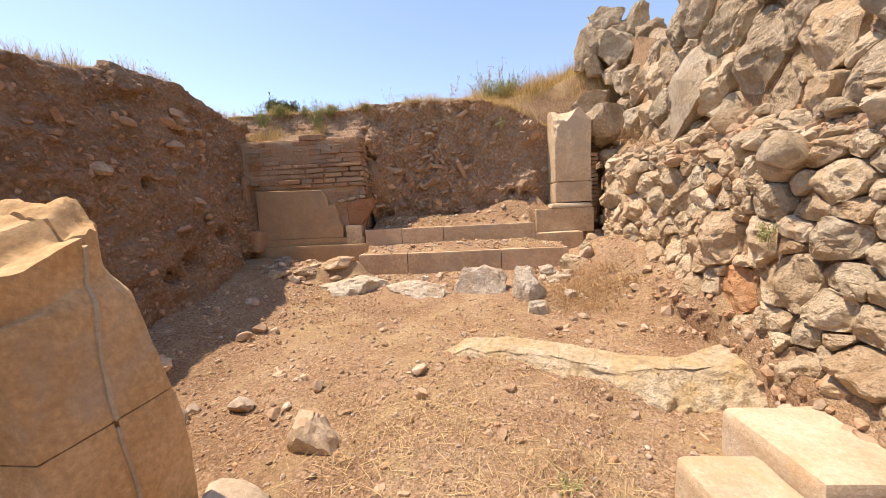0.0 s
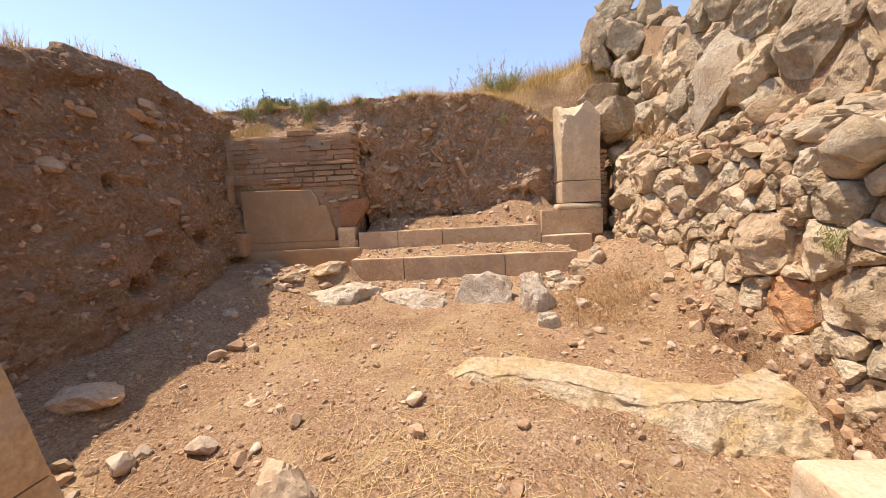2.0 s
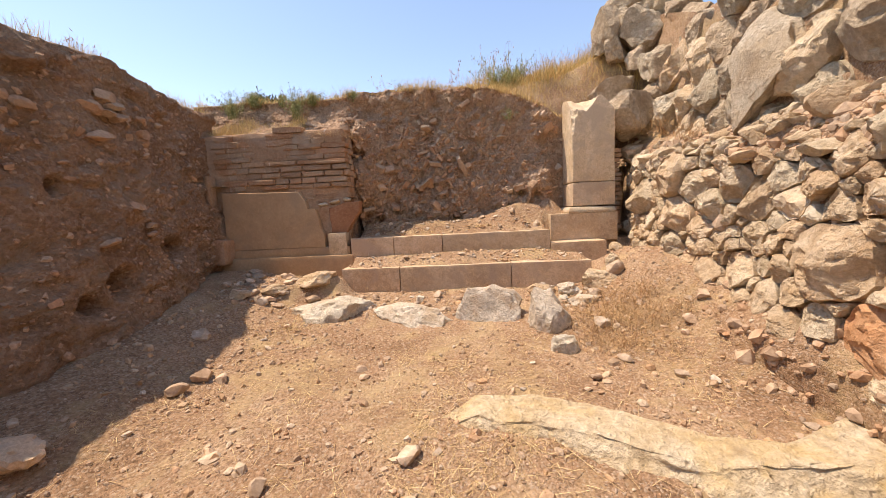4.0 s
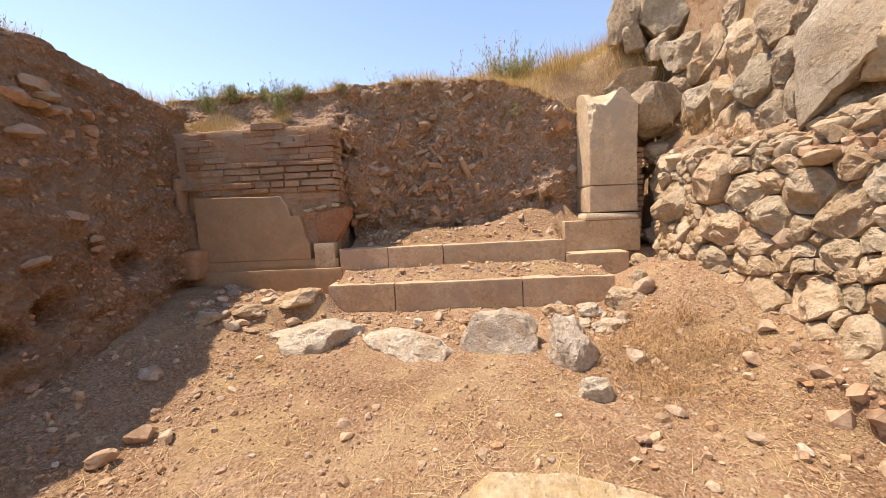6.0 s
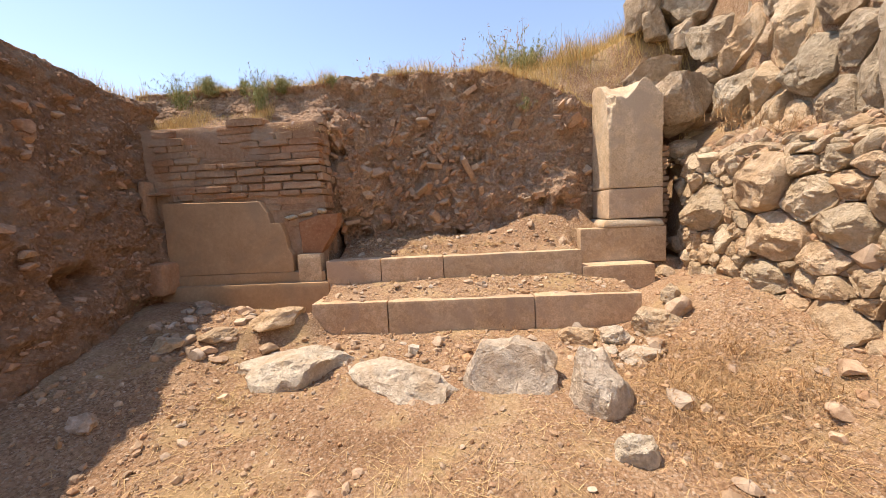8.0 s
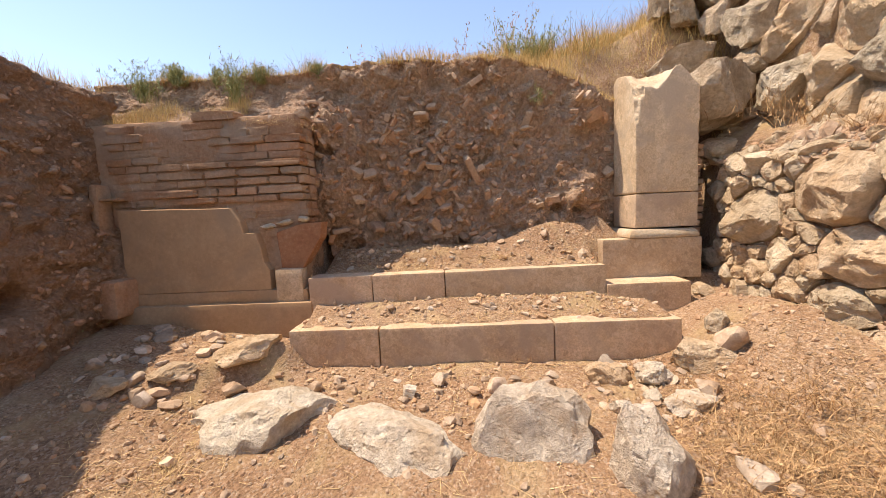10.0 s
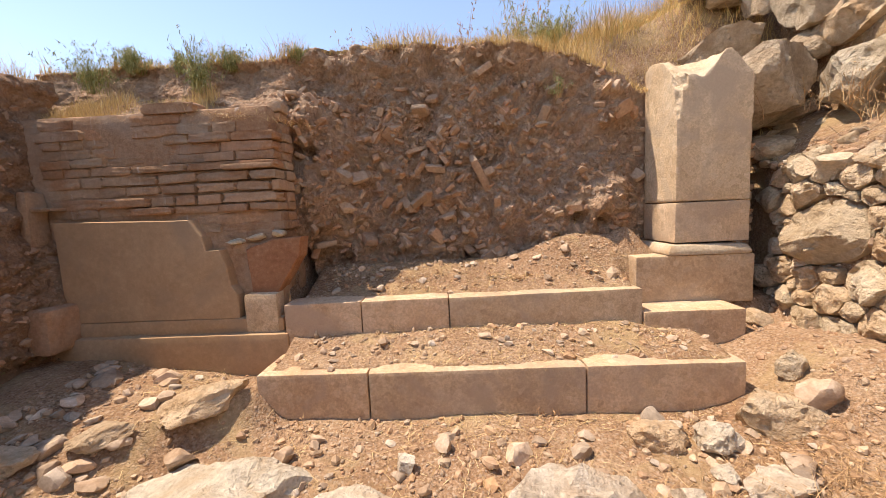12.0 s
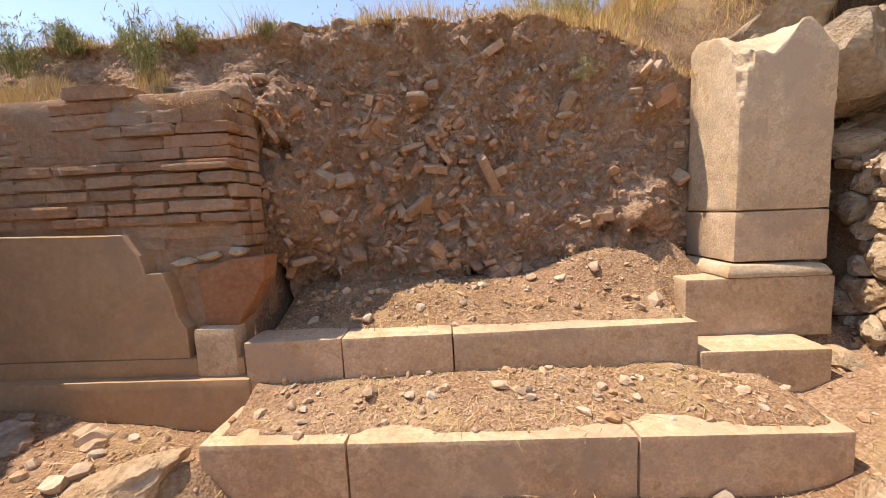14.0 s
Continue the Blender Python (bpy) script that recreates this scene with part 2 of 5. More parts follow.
def chunks(name, places, sizes, mat, seed, out=(0, 0, 1)):
    """Many broken bats and flakes, box-like with knocked-off corners, in one mesh."""
    r = np.random.default_rng(seed)
    v0 = np.array([(x, y, z) for x in (-1, 1) for y in (-1, 1) for z in (-1, 1)], float)
    f0 = np.array([(0, 1, 3, 2), (4, 6, 7, 5), (0, 4, 5, 1), (2, 3, 7, 6), (0, 2, 6, 4), (1, 5, 7, 3)])
    k = len(places)
    q = v0[None] * r.uniform(0.55, 1.05, (k, 8, 3))
    q = q * (np.asarray(sizes)[:, None] * np.stack([r.uniform(0.6, 1.5, k), r.uniform(0.45, 1.0, k), r.uniform(0.22, 0.6, k)], 1))[:, None, :] * 0.5
    m = np.linalg.qr(r.normal(size=(k, 3, 3)) * 0.75 + np.eye(3)[None] * r.choice((-1.0, 1.0), (k, 1, 1)))[0]
    q = np.einsum("kij,knj->kni", m, q) + np.asarray(places)[:, None, :]
    f = f0[None] + (np.arange(k) * 8)[:, None, None]
    return mesh_of(name, q.reshape(-1, 3), f.reshape(-1, 4), mat, smooth=False)


def rounded_box(name, size, mat, radius=0.015, chip=0.5, rough=0.004, step=0.05, seed=0, shape=None, level=12):
    """A worn block about its centre: rounded, chipped edges and slightly uneven faces."""
    size = np.array(size, float)
    n = np.clip(np.round(size / step).astype(int), 3, 60)
    verts, faces, base = [], [], 0
    for axis in range(3):
        u, w = (axis + 1) % 3, (axis + 2) % 3
        for side in (-1, 1):
            a, b = np.meshgrid(np.linspace(-1, 1, n[u] + 1), np.linspace(-1, 1, n[w] + 1), indexing="ij")
            p = np.zeros((a.size, 3))
            p[:, u], p[:, w], p[:, axis] = a.ravel(), b.ravel(), side
            fc = grid_faces(n[u] + 1, n[w] + 1) + base
            faces.append(fc if side > 0 else fc[:, ::-1])
            verts.append(p)
            base += len(p)
    p = np.concatenate(verts) * size / 2
    half = size / 2
    r = radius * (1 + chip * (1 + 1.6 * vnoise(p, 7.0, 3, seed * 5.3)))
    r = np.minimum(r, half.min() * 0.9)[:, None]
    inner = np.clip(p, -half + r, half - r)
    d = p - inner
    ln = np.linalg.norm(d, axis=1, keepdims=True)
    p = inner + d / np.maximum(ln, 1e-9) * np.minimum(ln, r)
    nrm = d / np.maximum(ln, 1e-9)
    p = p + nrm * (rough * vnoise(p, 5.0, 3, seed * 2.9))[:, None]
    if shape is not None:
        p = shape(p)
    return mesh_of(name, p, np.concatenate(faces), mat, sharp=50)


def slab(name, outline, y0, y1, mat, seed=0, wobble=0.004):
    """A plate with an outline in x and z, from y0 (front) to y1, its front edge slightly eased."""
    o = np.array(outline, float)
    pts = []
    for i in range(len(o)):
        a, b = o[i], o[(i + 1) % len(o)]
        k = max(1, int(np.linalg.norm(b - a) / 0.05))
        for j in range(k):
            pts.append(a + (b - a) * j / k)
    o = np.array(pts)
    c = o.mean(0)
    o = o + wobble * np.stack([vnoise(np.c_[o, o[:, 0]], 12, 2, seed), vnoise(np.c_[o, o[:, 1]], 12, 2, seed + 9)], 1)
    n = len(o)
    inn = o + (c - o) / np.linalg.norm(c - o, axis=1, keepdims=True) * 0.008
    v = np.concatenate([np.c_[inn[:, 0], np.full(n, y0), inn[:, 1]], np.c_[o[:, 0], np.full(n, y0 + 0.008), o[:, 1]], np.c_[o[:, 0], np.full(n, y1), o[:, 1]]])
    faces = [list(range(n))]
    for k in (0, 1):
        for i in range(n):
            j = (i + 1) % n
            faces.append([k * n + i, (k + 1) * n + i, (k + 1) * n + j, k * n + j])
    faces.append([2 * n + i for i in range(n)][::-1])
    return mesh_of(name, v, faces, mat, smooth=False)


def blade_mesh(name, base, height, lean, width, mat, curl=0.5, segs=2):
    """Many thin tapered blades in one mesh. base: places; lean: sideways vectors at the tip."""
    n = len(base)
    base, lean = np.asarray(base, float), np.asarray(lean, float)
    side = np.cross(lean + RNG.normal(size=(n, 3)) * 0.05, (0, 0, 1.0))
    side += RNG.normal(size=(n, 3)) * 0.02
    side /= np.maximum(np.linalg.norm(side, axis=1, keepdims=True), 1e-6)
    rows = []
    for k in range(segs + 1):
        s = k / segs
        c = base + lean * s ** (1 + curl)
        c = c + np.array((0, 0, 1.0)) * (np.asarray(height) * s)[:, None]
        w = (np.asarray(width) * (1 - 0.85 * s))[:, None]
        rows.append(np.stack([c - side * w / 2, c + side * w / 2], 1))
    v = np.stack(rows, 1).reshape(-1, 3)
    q = []
    for k in range(segs):
        q.append([2 * k, 2 * k + 1, 2 * k + 3, 2 * k + 2])
    f = (np.array(q)[None] + (np.arange(n) * 2 * (segs + 1))[:, None, None]).reshape(-1, 4)
    return mesh_of(name, v, f, mat, smooth=False)


# ---- ground: one sheet, with the dug-out floor, the soil on the treads and the hill around ----
def bank_x(y, z):
    """The face of the western bank."""
    y = np.asarray(y, float)
    foot = -3.22 - 0.36 * smooth01(y, 4.2, 6.0) + 0.5 * smooth01(y, 2.0, -1.5)
    return foot - 0.155 * (z - 0.45)


def bank_top(y):
    return np.interp(y, [-3, 0, 2.2, 2.8, 3.3, 3.9, 4.4, 5.5, 6.2, 7.0], [2.1, 2.4, 2.6, 2.68, 2.78, 2.97, 3.04, 3.05, 3.03, 3.15])


def niche_top(x):
    return np.interp(x, [-4.3, -3.5, -2.8, -2.2, -1.5, -0.8, -0.2, 0.5, 1.1, 1.65, 2.0], [3.33, 3.34, 3.32, 3.31, 3.40, 3.44, 3.44, 3.38, 3.17, 2.85, 2.8])


def floor_z(x, y):
    x, y = np.asarray(x, float), np.asarray(y, float)
    z = np.interp(y, [-60, -6, 0, 1.8, 2.4, 3.2, 4.1, 4.6, 5.2, 5.65], [-4.0, -0.75, -0.32, -0.16, -0.09, -0.02, 0.085, 0.19, 0.27, 0.32])
    z = z + 0.30 * smooth01(x, -1.9, -3.3) * smooth01(y, 0.5, 3.0)
    z = z + 0.30 * smooth01(x, 1.3, 2.4) * smooth01(y, 2.9, 4.0) + 0.10 * smooth01(x, 1.3, 2.2) * smooth01(y, 4.6, 5.6)
    z = z + 0.16 * smooth01(x, 1.75, 2.3) * smooth01(y, 2.9, 3.9) * smooth01(y, 6.2, 5.2)
    z = z - 0.09 * smooth01(x, 0.4, 1.0) * smooth01(y, 2.65, 2.4) * smooth01(y, 0.9, 1.6)
    # the sloping soil beside the lower step, before the panel
    z = z + 0.12 * smooth01(x, -1.5, -1.9) * smooth01(x, -2.9, -2.2) * smooth01(y, 5.0, 5.6)
    # a low ridge running out from the lower step
    t = np.clip(((x + 1.70) * -0.80 + (y - 5.66) * -0.46) / (0.80 ** 2 + 0.46 ** 2), 0, 1)
    off = np.hypot(x + 1.70 + 0.80 * t, y - 5.66 + 0.46 * t)
    z = z + 0.15 * (1 - 0.6 * t) * np.exp(-(off / 0.11) ** 2)
    return z


def ground_z(x, y):
    x, y = np.asarray(x, float), np.asarray(y, float)
    z = floor_z(x, y)
    # the treads and the niche
    tread = 0.638 + 0.04 * smooth01(y + 0.05 * np.sin(5.3 * x) + 0.025 * np.sin(13.7 * x + 1.0), 5.64, 5.95) + 0.085 * smooth01(y, 5.84, 6.15) * smooth01(x, 1.5, 1.0)
    z = np.where((y > 5.70) & (y < 6.26 + 0.045 * x) & (x > -1.64) & (x < 1.64), np.maximum(z, tread), z)
    z = np.where((y >= 6.2) & (x > 1.25), np.maximum(z, 0.56 + 0.28 * smooth01(y, 6.35, 6.6)), z)
    mound = 0.24 * np.exp(-((x - 0.95) / 0.50) ** 2 - ((y - 6.92) / 0.28) ** 2) + 0.17 * np.exp(-((x - 1.42) / 0.16) ** 2 - ((y - 6.85) / 0.16) ** 2)
    nich = 0.97 + 0.07 * smooth01(y, 6.24, 6.38) + 0.18 * smooth01(y, 6.35, 6.9) + mound
    z = np.where((y >= 6.26 + 0.045 * x) & (x > -1.62) & (x < 1.24), nich, z)
    z = np.where((y >= 6.62) & (x >= 1.24) & (x < 1.72), np.maximum(nich, 1.02), z)
    # the plateau
    hill = np.interp(x, [-6, -1.5, 0, 0.8, 2.0, 2.9, 6, 12, 60], [3.3, 3.38, 3.42, 3.5, 3.75, 4.15, 5.2, 6.2, 9.0])
    hill = hill + 0.06 * np.clip(y - 7.5, 0, 60) * smooth01(x, 8, -6) + 0.13 * np.clip(y - 7.5, 0, 2.0) * smooth01(x, -0.5, 0.8)
    hill = np.where(y > 60, np.minimum(hill, 7.0 + 0 * hill), hill)
    back = np.where(x < -1.75, smooth01(y, 7.15, 7.3), smooth01(y, 7.36, 7.46))
    top = niche_top(x)
    lip = np.where(y < 7.9, top + (hill - top) * smooth01(y, 7.2, 7.9), hill)
    low = np.where((x < -1.75) & (y > 6.3), 2.2, z)
    z = np.where(x < -1.75, np.where(y > 6.36, low + (lip - low) * back, z), z + (lip - z) * back)
    # west: the ground behind the bank
    wz = bank_top(np.minimum(y, 7.0)) - 0.02 + 0.03 * np.clip(-3.9 - x, 0, 10)
    edge = bank_x(np.minimum(y, 6.5), bank_top(np.minimum(y, 6.5)))
    west = smooth01(x, edge - 0.10, edge - 0.26)
    z = np.where(y < 6.4, z + (wz - z) * west, np.maximum(z, z + (wz - z) * west))
    # east: behind the two walls
    ledge = np.interp(y, [-3, 2.2, 3.7, 4.7, 6.4, 7.0], [1.4, 1.52, 1.68, 1.82, 1.98, 2.05]) + 0.75 * np.clip(x - 2.5, 0, 0.6)
    e1 = smooth01(x - 0.22 * smooth01(y, 5.2, 6.2), 2.46, 2.53) * smooth01(y, 7.3, 7.1)
    z = np.where(y < 7.3, z + (np.maximum(ledge, z) - z) * e1, z)
    e2 = smooth01(x, 3.35, 3.6) * smooth01(y, 7.6, 7.0)
    z = z + (np.maximum(np.interp(y, [-4, 2, 6, 7.5], [3.4, 3.8, 4.0, 4.3]), z) - z) * e2
    return z


def axis_points(lo, hi, step, reach):
    mid = np.arange(lo, hi + step / 2, step)
    out = step * 1.35 ** np.arange(1, 40)
    out = np.cumsum(out)
    out = out[out < reach]
    return np.concatenate([lo - out[::-1], mid, hi + out])


gx, gy = axis_points(-4.3, 3.7, 0.04, 1500), axis_points(-1.0, 8.4, 0.04, 1500)
X, Y = np.meshgrid(gx, gy, indexing="ij")
fx, fy = X.ravel(), Y.ravel()
fz = ground_z(fx, fy)
flat = np.c_[fx, fy, np.zeros_like(fx)]
near = ((np.abs(fx) < 8) & (np.abs(fy) < 14)).astype(float)
fz = fz + near * (0.030 * vnoise(flat, 1.7, 3) + 0.012 * vnoise(flat, 9.0, 3) + 0.005 * vnoise(flat, 26.0, 2))
ground = thing("ground", mesh_of("ground", np.c_[fx, fy, fz], grid_faces(len(gx), len(gy)), SOIL), "dry reddish-brown bare soil with grit and straw", "ground", kind="structure")


def drop_z(x, y):
    """The height of the ground sheet itself, noise included."""
    p = np.array([[x, y, 0.0]])
    return float(ground_z(x, y)) + float(0.030 * vnoise(p, 1.7, 3)[0] + 0.012 * vnoise(p, 9.0, 3)[0])


# ---- western bank ----
def sheet(name, fn, nu, nv, mat):
    u, v = np.meshgrid(np.linspace(0, 1, nu), np.linspace(0, 1, nv), indexing="ij")
    return mesh_of(name, fn(u.ravel(), v.ravel()), grid_faces(nu, nv), mat)


def west_face(u, v):
    y = -2.5 + 9.1 * u
    z0, z1 = floor_z(-3.2 + 0 * y, y) - 0.15, bank_top(y)
    z = z0 + (z1 - z0) * np.minimum(v / 0.9, 1)
    over = np.clip((v - 0.9) / 0.1, 0, 1)
    x = bank_x(y, z) - 0.75 * over
    p = np.c_[x, y, z]
    d = 0.10 * vnoise(p, 1.4, 3, 3.0) + 0.075 * vnoise(p * np.array((1, 1, 1.7)), 5.0, 3, 5.0) + 0.045 * vnoise(p * np.array((1, 1, 1.5)), 13.0, 4)
    d = d * (1 - over * 0.8)
    # the crumbling lip and the undercut at the foot
    d = d + 0.06 * np.exp(-((v - 0.88) / 0.05) ** 2) - 0.10 * np.exp(-((z - 0.62) / 0.12) ** 2) * smooth01(vnoise(p, 1.1, 1, 9), 0.0, 0.5)
    for a, b, w in ((4.99, 1.06, 0.11), (4.12, 0.82, 0.11), (5.23, 1.11, 0.1), (4.87, 1.06, 0.07), (3.77, 1.73, 0.05), (3.8, 0.69, 0.08), (4.86, 1.03, 0.08)):
        d = d - 0.34 * np.exp(-((y - a) ** 2 + (z - b) ** 2) / w ** 2)
    p[:, 0] += d
    p[:, 2] += over * 0.03 * vnoise(p, 3.0, 2) + 0.05 * np.sin(over * math.pi)
    return p


bank_west = thing("bank_west", sheet("bank_west", west_face, 420, 150, BANK), "dug earth bank of dark brown soil with stones", "earth bank", kind="structure")


def niche_face(u, v):
    x = -4.5 + 6.7 * u
    open_ = smooth01(x, -1.88, -1.62)
    t1 = niche_top(x) + 0.01
    vv = np.minimum(v / 0.9, 1)
    over = np.clip((v - 0.9) / 0.1, 0, 1)
    z0 = 2.58 + (0.95 - 2.58) * open_
    z = z0 + (t1 - z0) * vv
    y = 6.93 + 0.17 * np.sin(np.clip((x + 1.8) / 3.4, 0, 1) * math.pi) + 0.08 * (z - 1.0) / 2.4
    y = y - 0.40 * smooth01(x, -1.15, -1.65) * smooth01(z, 3.1, 2.7) * smooth01(z, 1.3, 1.8) + 0.14 * smooth01(x, 1.3, 1.65)
    west = np.interp(vv, [0, 0.15, 0.5, 1.0], [6.36, 6.50, 6.86, 7.02])
    y = west + (y - west) * open_ + 0.7 * over
    p = np.c_[x, y, z]
    d = 0.10 * vnoise(p, 1.6, 3, 13.0) + 0.13 * vnoise(p, 5.5, 3, 15.0) + (0.085 - 0.06 * smooth01(x, 0.2, 0.7) * smooth01(z, 2.2, 2.5)) * vnoise(p, 12.0, 4, 2.0)
    d = d * (1 - 0.8 * over) * (0.5 + 0.5 * open_) + 0.06 * np.exp(-((v - 0.87) / 0.05) ** 2)
    # a ledge of harder ground low on the eastern side
    d = d + 0.12 * np.exp(-((z - 1.75) / 0.18) ** 2) * smooth01(x, 0.7, 1.1) * smooth01(x, 1.6, 1.35)
    d = d * (1 - 0.7 * smooth01(x, 1.4, 1.65))
    for a, b, w in ((-1.42, 1.27, 0.08), (-1.60, 2.36, 0.08), (1.0, 1.62, 0.07), (1.22, 1.58, 0.06), (-0.15, 1.22, 0.06)):
        d = d - 0.22 * np.exp(-((x - a) ** 2 + (z - b) ** 2) / w ** 2)
    p[:, 1] -= d
    p[:, 2] += over * 0.04 * vnoise(p, 3.0, 2)
    return p


bank_north = thing("bank_north", sheet("bank_north", niche_face, 460, 200, NICHE), "crumbling earth bank full of brick rubble", "earth bank", kind="structure")


def scatter_in(parent, name, lib, places, sizes, flat=0.6, tilt=40, seed=0, slim=(0.65, 1.0)):
    r = np.random.default_rng(seed)
    for p, s in zip(places, sizes):
        m = pose(*p, *(r.uniform(-tilt, tilt), r.uniform(-tilt, tilt), r.uniform(0, 360)))
        k = Matrix.Diagonal((s * r.uniform(0.8, 1.3), s * r.uniform(*slim), s * r.uniform(flat * 0.7, flat * 1.3), 1))
        part(name, lib[int(r.integers(len(lib)))], parent, m=m @ k)


FRAGMIX = material("rubble_piece", (0.42, 0.255, 0.152), (0.53, 0.34, 0.213), (0.63, 0.44, 0.29), big=5.0, fine=36, bump=0.8, depth=0.014, vary=0.14, island=True, grit=0.5)
FRAG_LIB = rock_library("fragment", FRAG, 12, 300, 2, cuts=12, rough=0.05, lumps=0.05)
for i, me in enumerate(FRAG_LIB[:7]):
    FRAG_LIB[i] = rounded_box("fragment", (1, 1, 1), FRAG, 0.09, 0.8, 0.05, 0.22, 40 + i)
EARTHSTONE_LIB = rock_library("stone", FRAG, 10, 500, 2, cuts=10, rough=0.07)

r = np.random.default_rng(21)
u = r.uniform(0.40, 0.98, 900)
v = r.uniform(0.05, 0.86, 900)
xs, zs = -4.5 + 6.7 * u, 0.95 + 2.7 * v
dens = 0.12 + 0.95 * np.exp(-((xs + 0.55 - 0.55 * (1.9 - zs)) / 0.85) ** 2) * smooth01(zs, 3.0, 2.6)
keep = np.nonzero(r.random(900) < dens * 1.0)[0][:290]
q = niche_face(r.uniform(0.38, 0.99, 2400), r.uniform(0.03, 0.88, 2400))
q[:, 1] += 0.012
part("small_rubble", crumbs("small_rubble", q, 0.005 + r.gamma(1.5, 0.0068, 2400), FRAGMIX, 31, (0.4, 1.5)), bank_north)["kind"] = "stuff"
q = west_face(r.uniform(0.25, 0.97, 1700), r.uniform(0.02, 0.89, 1700))
part("small_rubble", crumbs("small_rubble", q, 0.004 + r.gamma(1.4, 0.006, 1700), FRAGMIX, 32, (0.4, 1.4)), bank_west)["kind"] = "stuff"
def rubble_density(x, z):
    """Thick in the middle of the niche, thinner under its rim and in the smooth earth to the east."""
    d = 0.25 + 0.9 * smooth01(x, -1.9, -1.2) * smooth01(x, 1.2, 0.3) * smooth01(z, 3.1, 2.7) * smooth01(z, 1.1, 1.5)
    d = d + 0.7 * np.exp(-((x - 1.05) / 0.25) ** 2 - ((z - 1.95) / 0.2) ** 2)
    return d * (1 - 0.75 * smooth01(x, -0.9, -1.3) * smooth01(z, 1.9, 1.6))


n = 3400
q = niche_face(r.uniform(0.38, 0.985, n), r.uniform(0.02, 0.9, n))
q = q[r.random(n) < rubble_density(q[:, 0], q[:, 2]) * (0.35 + smooth01(vnoise(q, 2.6, 2, 21.0), -0.15, 0.3))]
q[:, 1] -= r.uniform(-0.016, 0.008, len(q))
part("broken_bat", chunks("broken_bat", q, 0.016 + r.gamma(1.5, 0.017, len(q)), FRAGMIX, 37), bank_north)["kind"] = "stuff"
n = 800
q = west_face(r.uniform(0.25, 0.97, n), r.uniform(0.02, 0.9, n))
q[:, 0] += r.uniform(-0.012, 0.004, n)
part("broken_stone", chunks("broken_stone", q, 0.014 + r.gamma(1.6, 0.014, n), FRAGMIX, 38), bank_west)["kind"] = "stuff"
pp = niche_face(u[keep], v[keep])
pp[:, 1] -= r.uniform(-0.01, 0.03, len(pp))
scatter_in(bank_north, "fragment", FRAG_LIB, pp, r.gamma(4.0, 0.020, len(pp)) + 0.04, 0.34, 60, 5, (0.35, 0.8))

u, v = r.uniform(0.3, 0.96, 800), r.uniform(0.06, 0.87, 800)
pz = west_face(u, v)
band = np.exp(-((pz[:, 2] - (2.45 - 0.02 * pz[:, 1])) / 0.22) ** 2)
keep = np.nonzero(r.random(800) < 0.06 + 0.24 * band)[0][:240]
scatter_in(bank_west, "stone", EARTHSTONE_LIB, pz[keep], (r.gamma(4.0, 0.022, len(keep)) + 0.03) * (0.65 + 0.35 * band[keep]), 0.55, 30, 6)

# flat stones that stand out of the bank's upper layers
for k, (y, z, size) in enumerate([(4.27, 2.52, 0.30), (4.41, 2.65, 0.25), (4.54, 2.60, 0.28), (4.41, 2.50, 0.20), (4.23, 2.22, 0.26), (4.52, 2.48, 0.22), (4.91, 2.55, 0.16), (5.05, 2.60, 0.15), (5.28, 2.59, 0.16), (4.45, 1.56, 0.22), (4.08, 1.22, 0.20), (5.32, 1.83, 0.10), (4.58, 1.36, 0.14), (4.59, 1.27, 0.12)]):
    part("flat_stone", rock_mesh("flat_stone", 640 + k, FRAG, (size * 0.8, size, size * 0.5), 3, cuts=11, rough=0.08), bank_west, m=pose(float(bank_x(y, z)) + 0.03, y, z, 0, 0, 8 * math.sin(k)))

# ---- rubble walls: fitted stones on a rising face ----
def clip_poly(poly, a, n):
    """The part of a polygon on the side of the line through a that n points away from."""
    out = []
    d = (poly - a) @ n
    for i in range(len(poly)):
        j = (i + 1) % len(poly)
        if d[i] <= 0:
            out.append(poly[i])
        if d[i] * d[j] < 0:
            out.append(poly[i] + (poly[j] - poly[i]) * d[i] / (d[i] - d[j]))
    return np.array(out) if len(out) > 2 else None


def stone_cells(sites, radii, aspect):
    """The cell of each site: the larger its radius, the more room it takes."""
    p = sites / np.array([aspect, 1.0])
    cells = []
    for i in range(len(p)):
        poly = p[i] + np.array([[-1, -1], [1, -1], [1, 1], [-1, 1]]) * radii[i] * 2.2
        d = np.linalg.norm(p - p[i], axis=1)
        for j in np.argsort(d)[1:40]:
            k = 0.5 + (radii[i] ** 2 - radii[j] ** 2) / (2 * d[j] ** 2)
            poly = clip_poly(poly, p[i] + (p[j] - p[i]) * k, p[j] - p[i])
            if poly is None:
                break
        cells.append(None if poly is None else poly * np.array([aspect, 1.0]))
    return cells


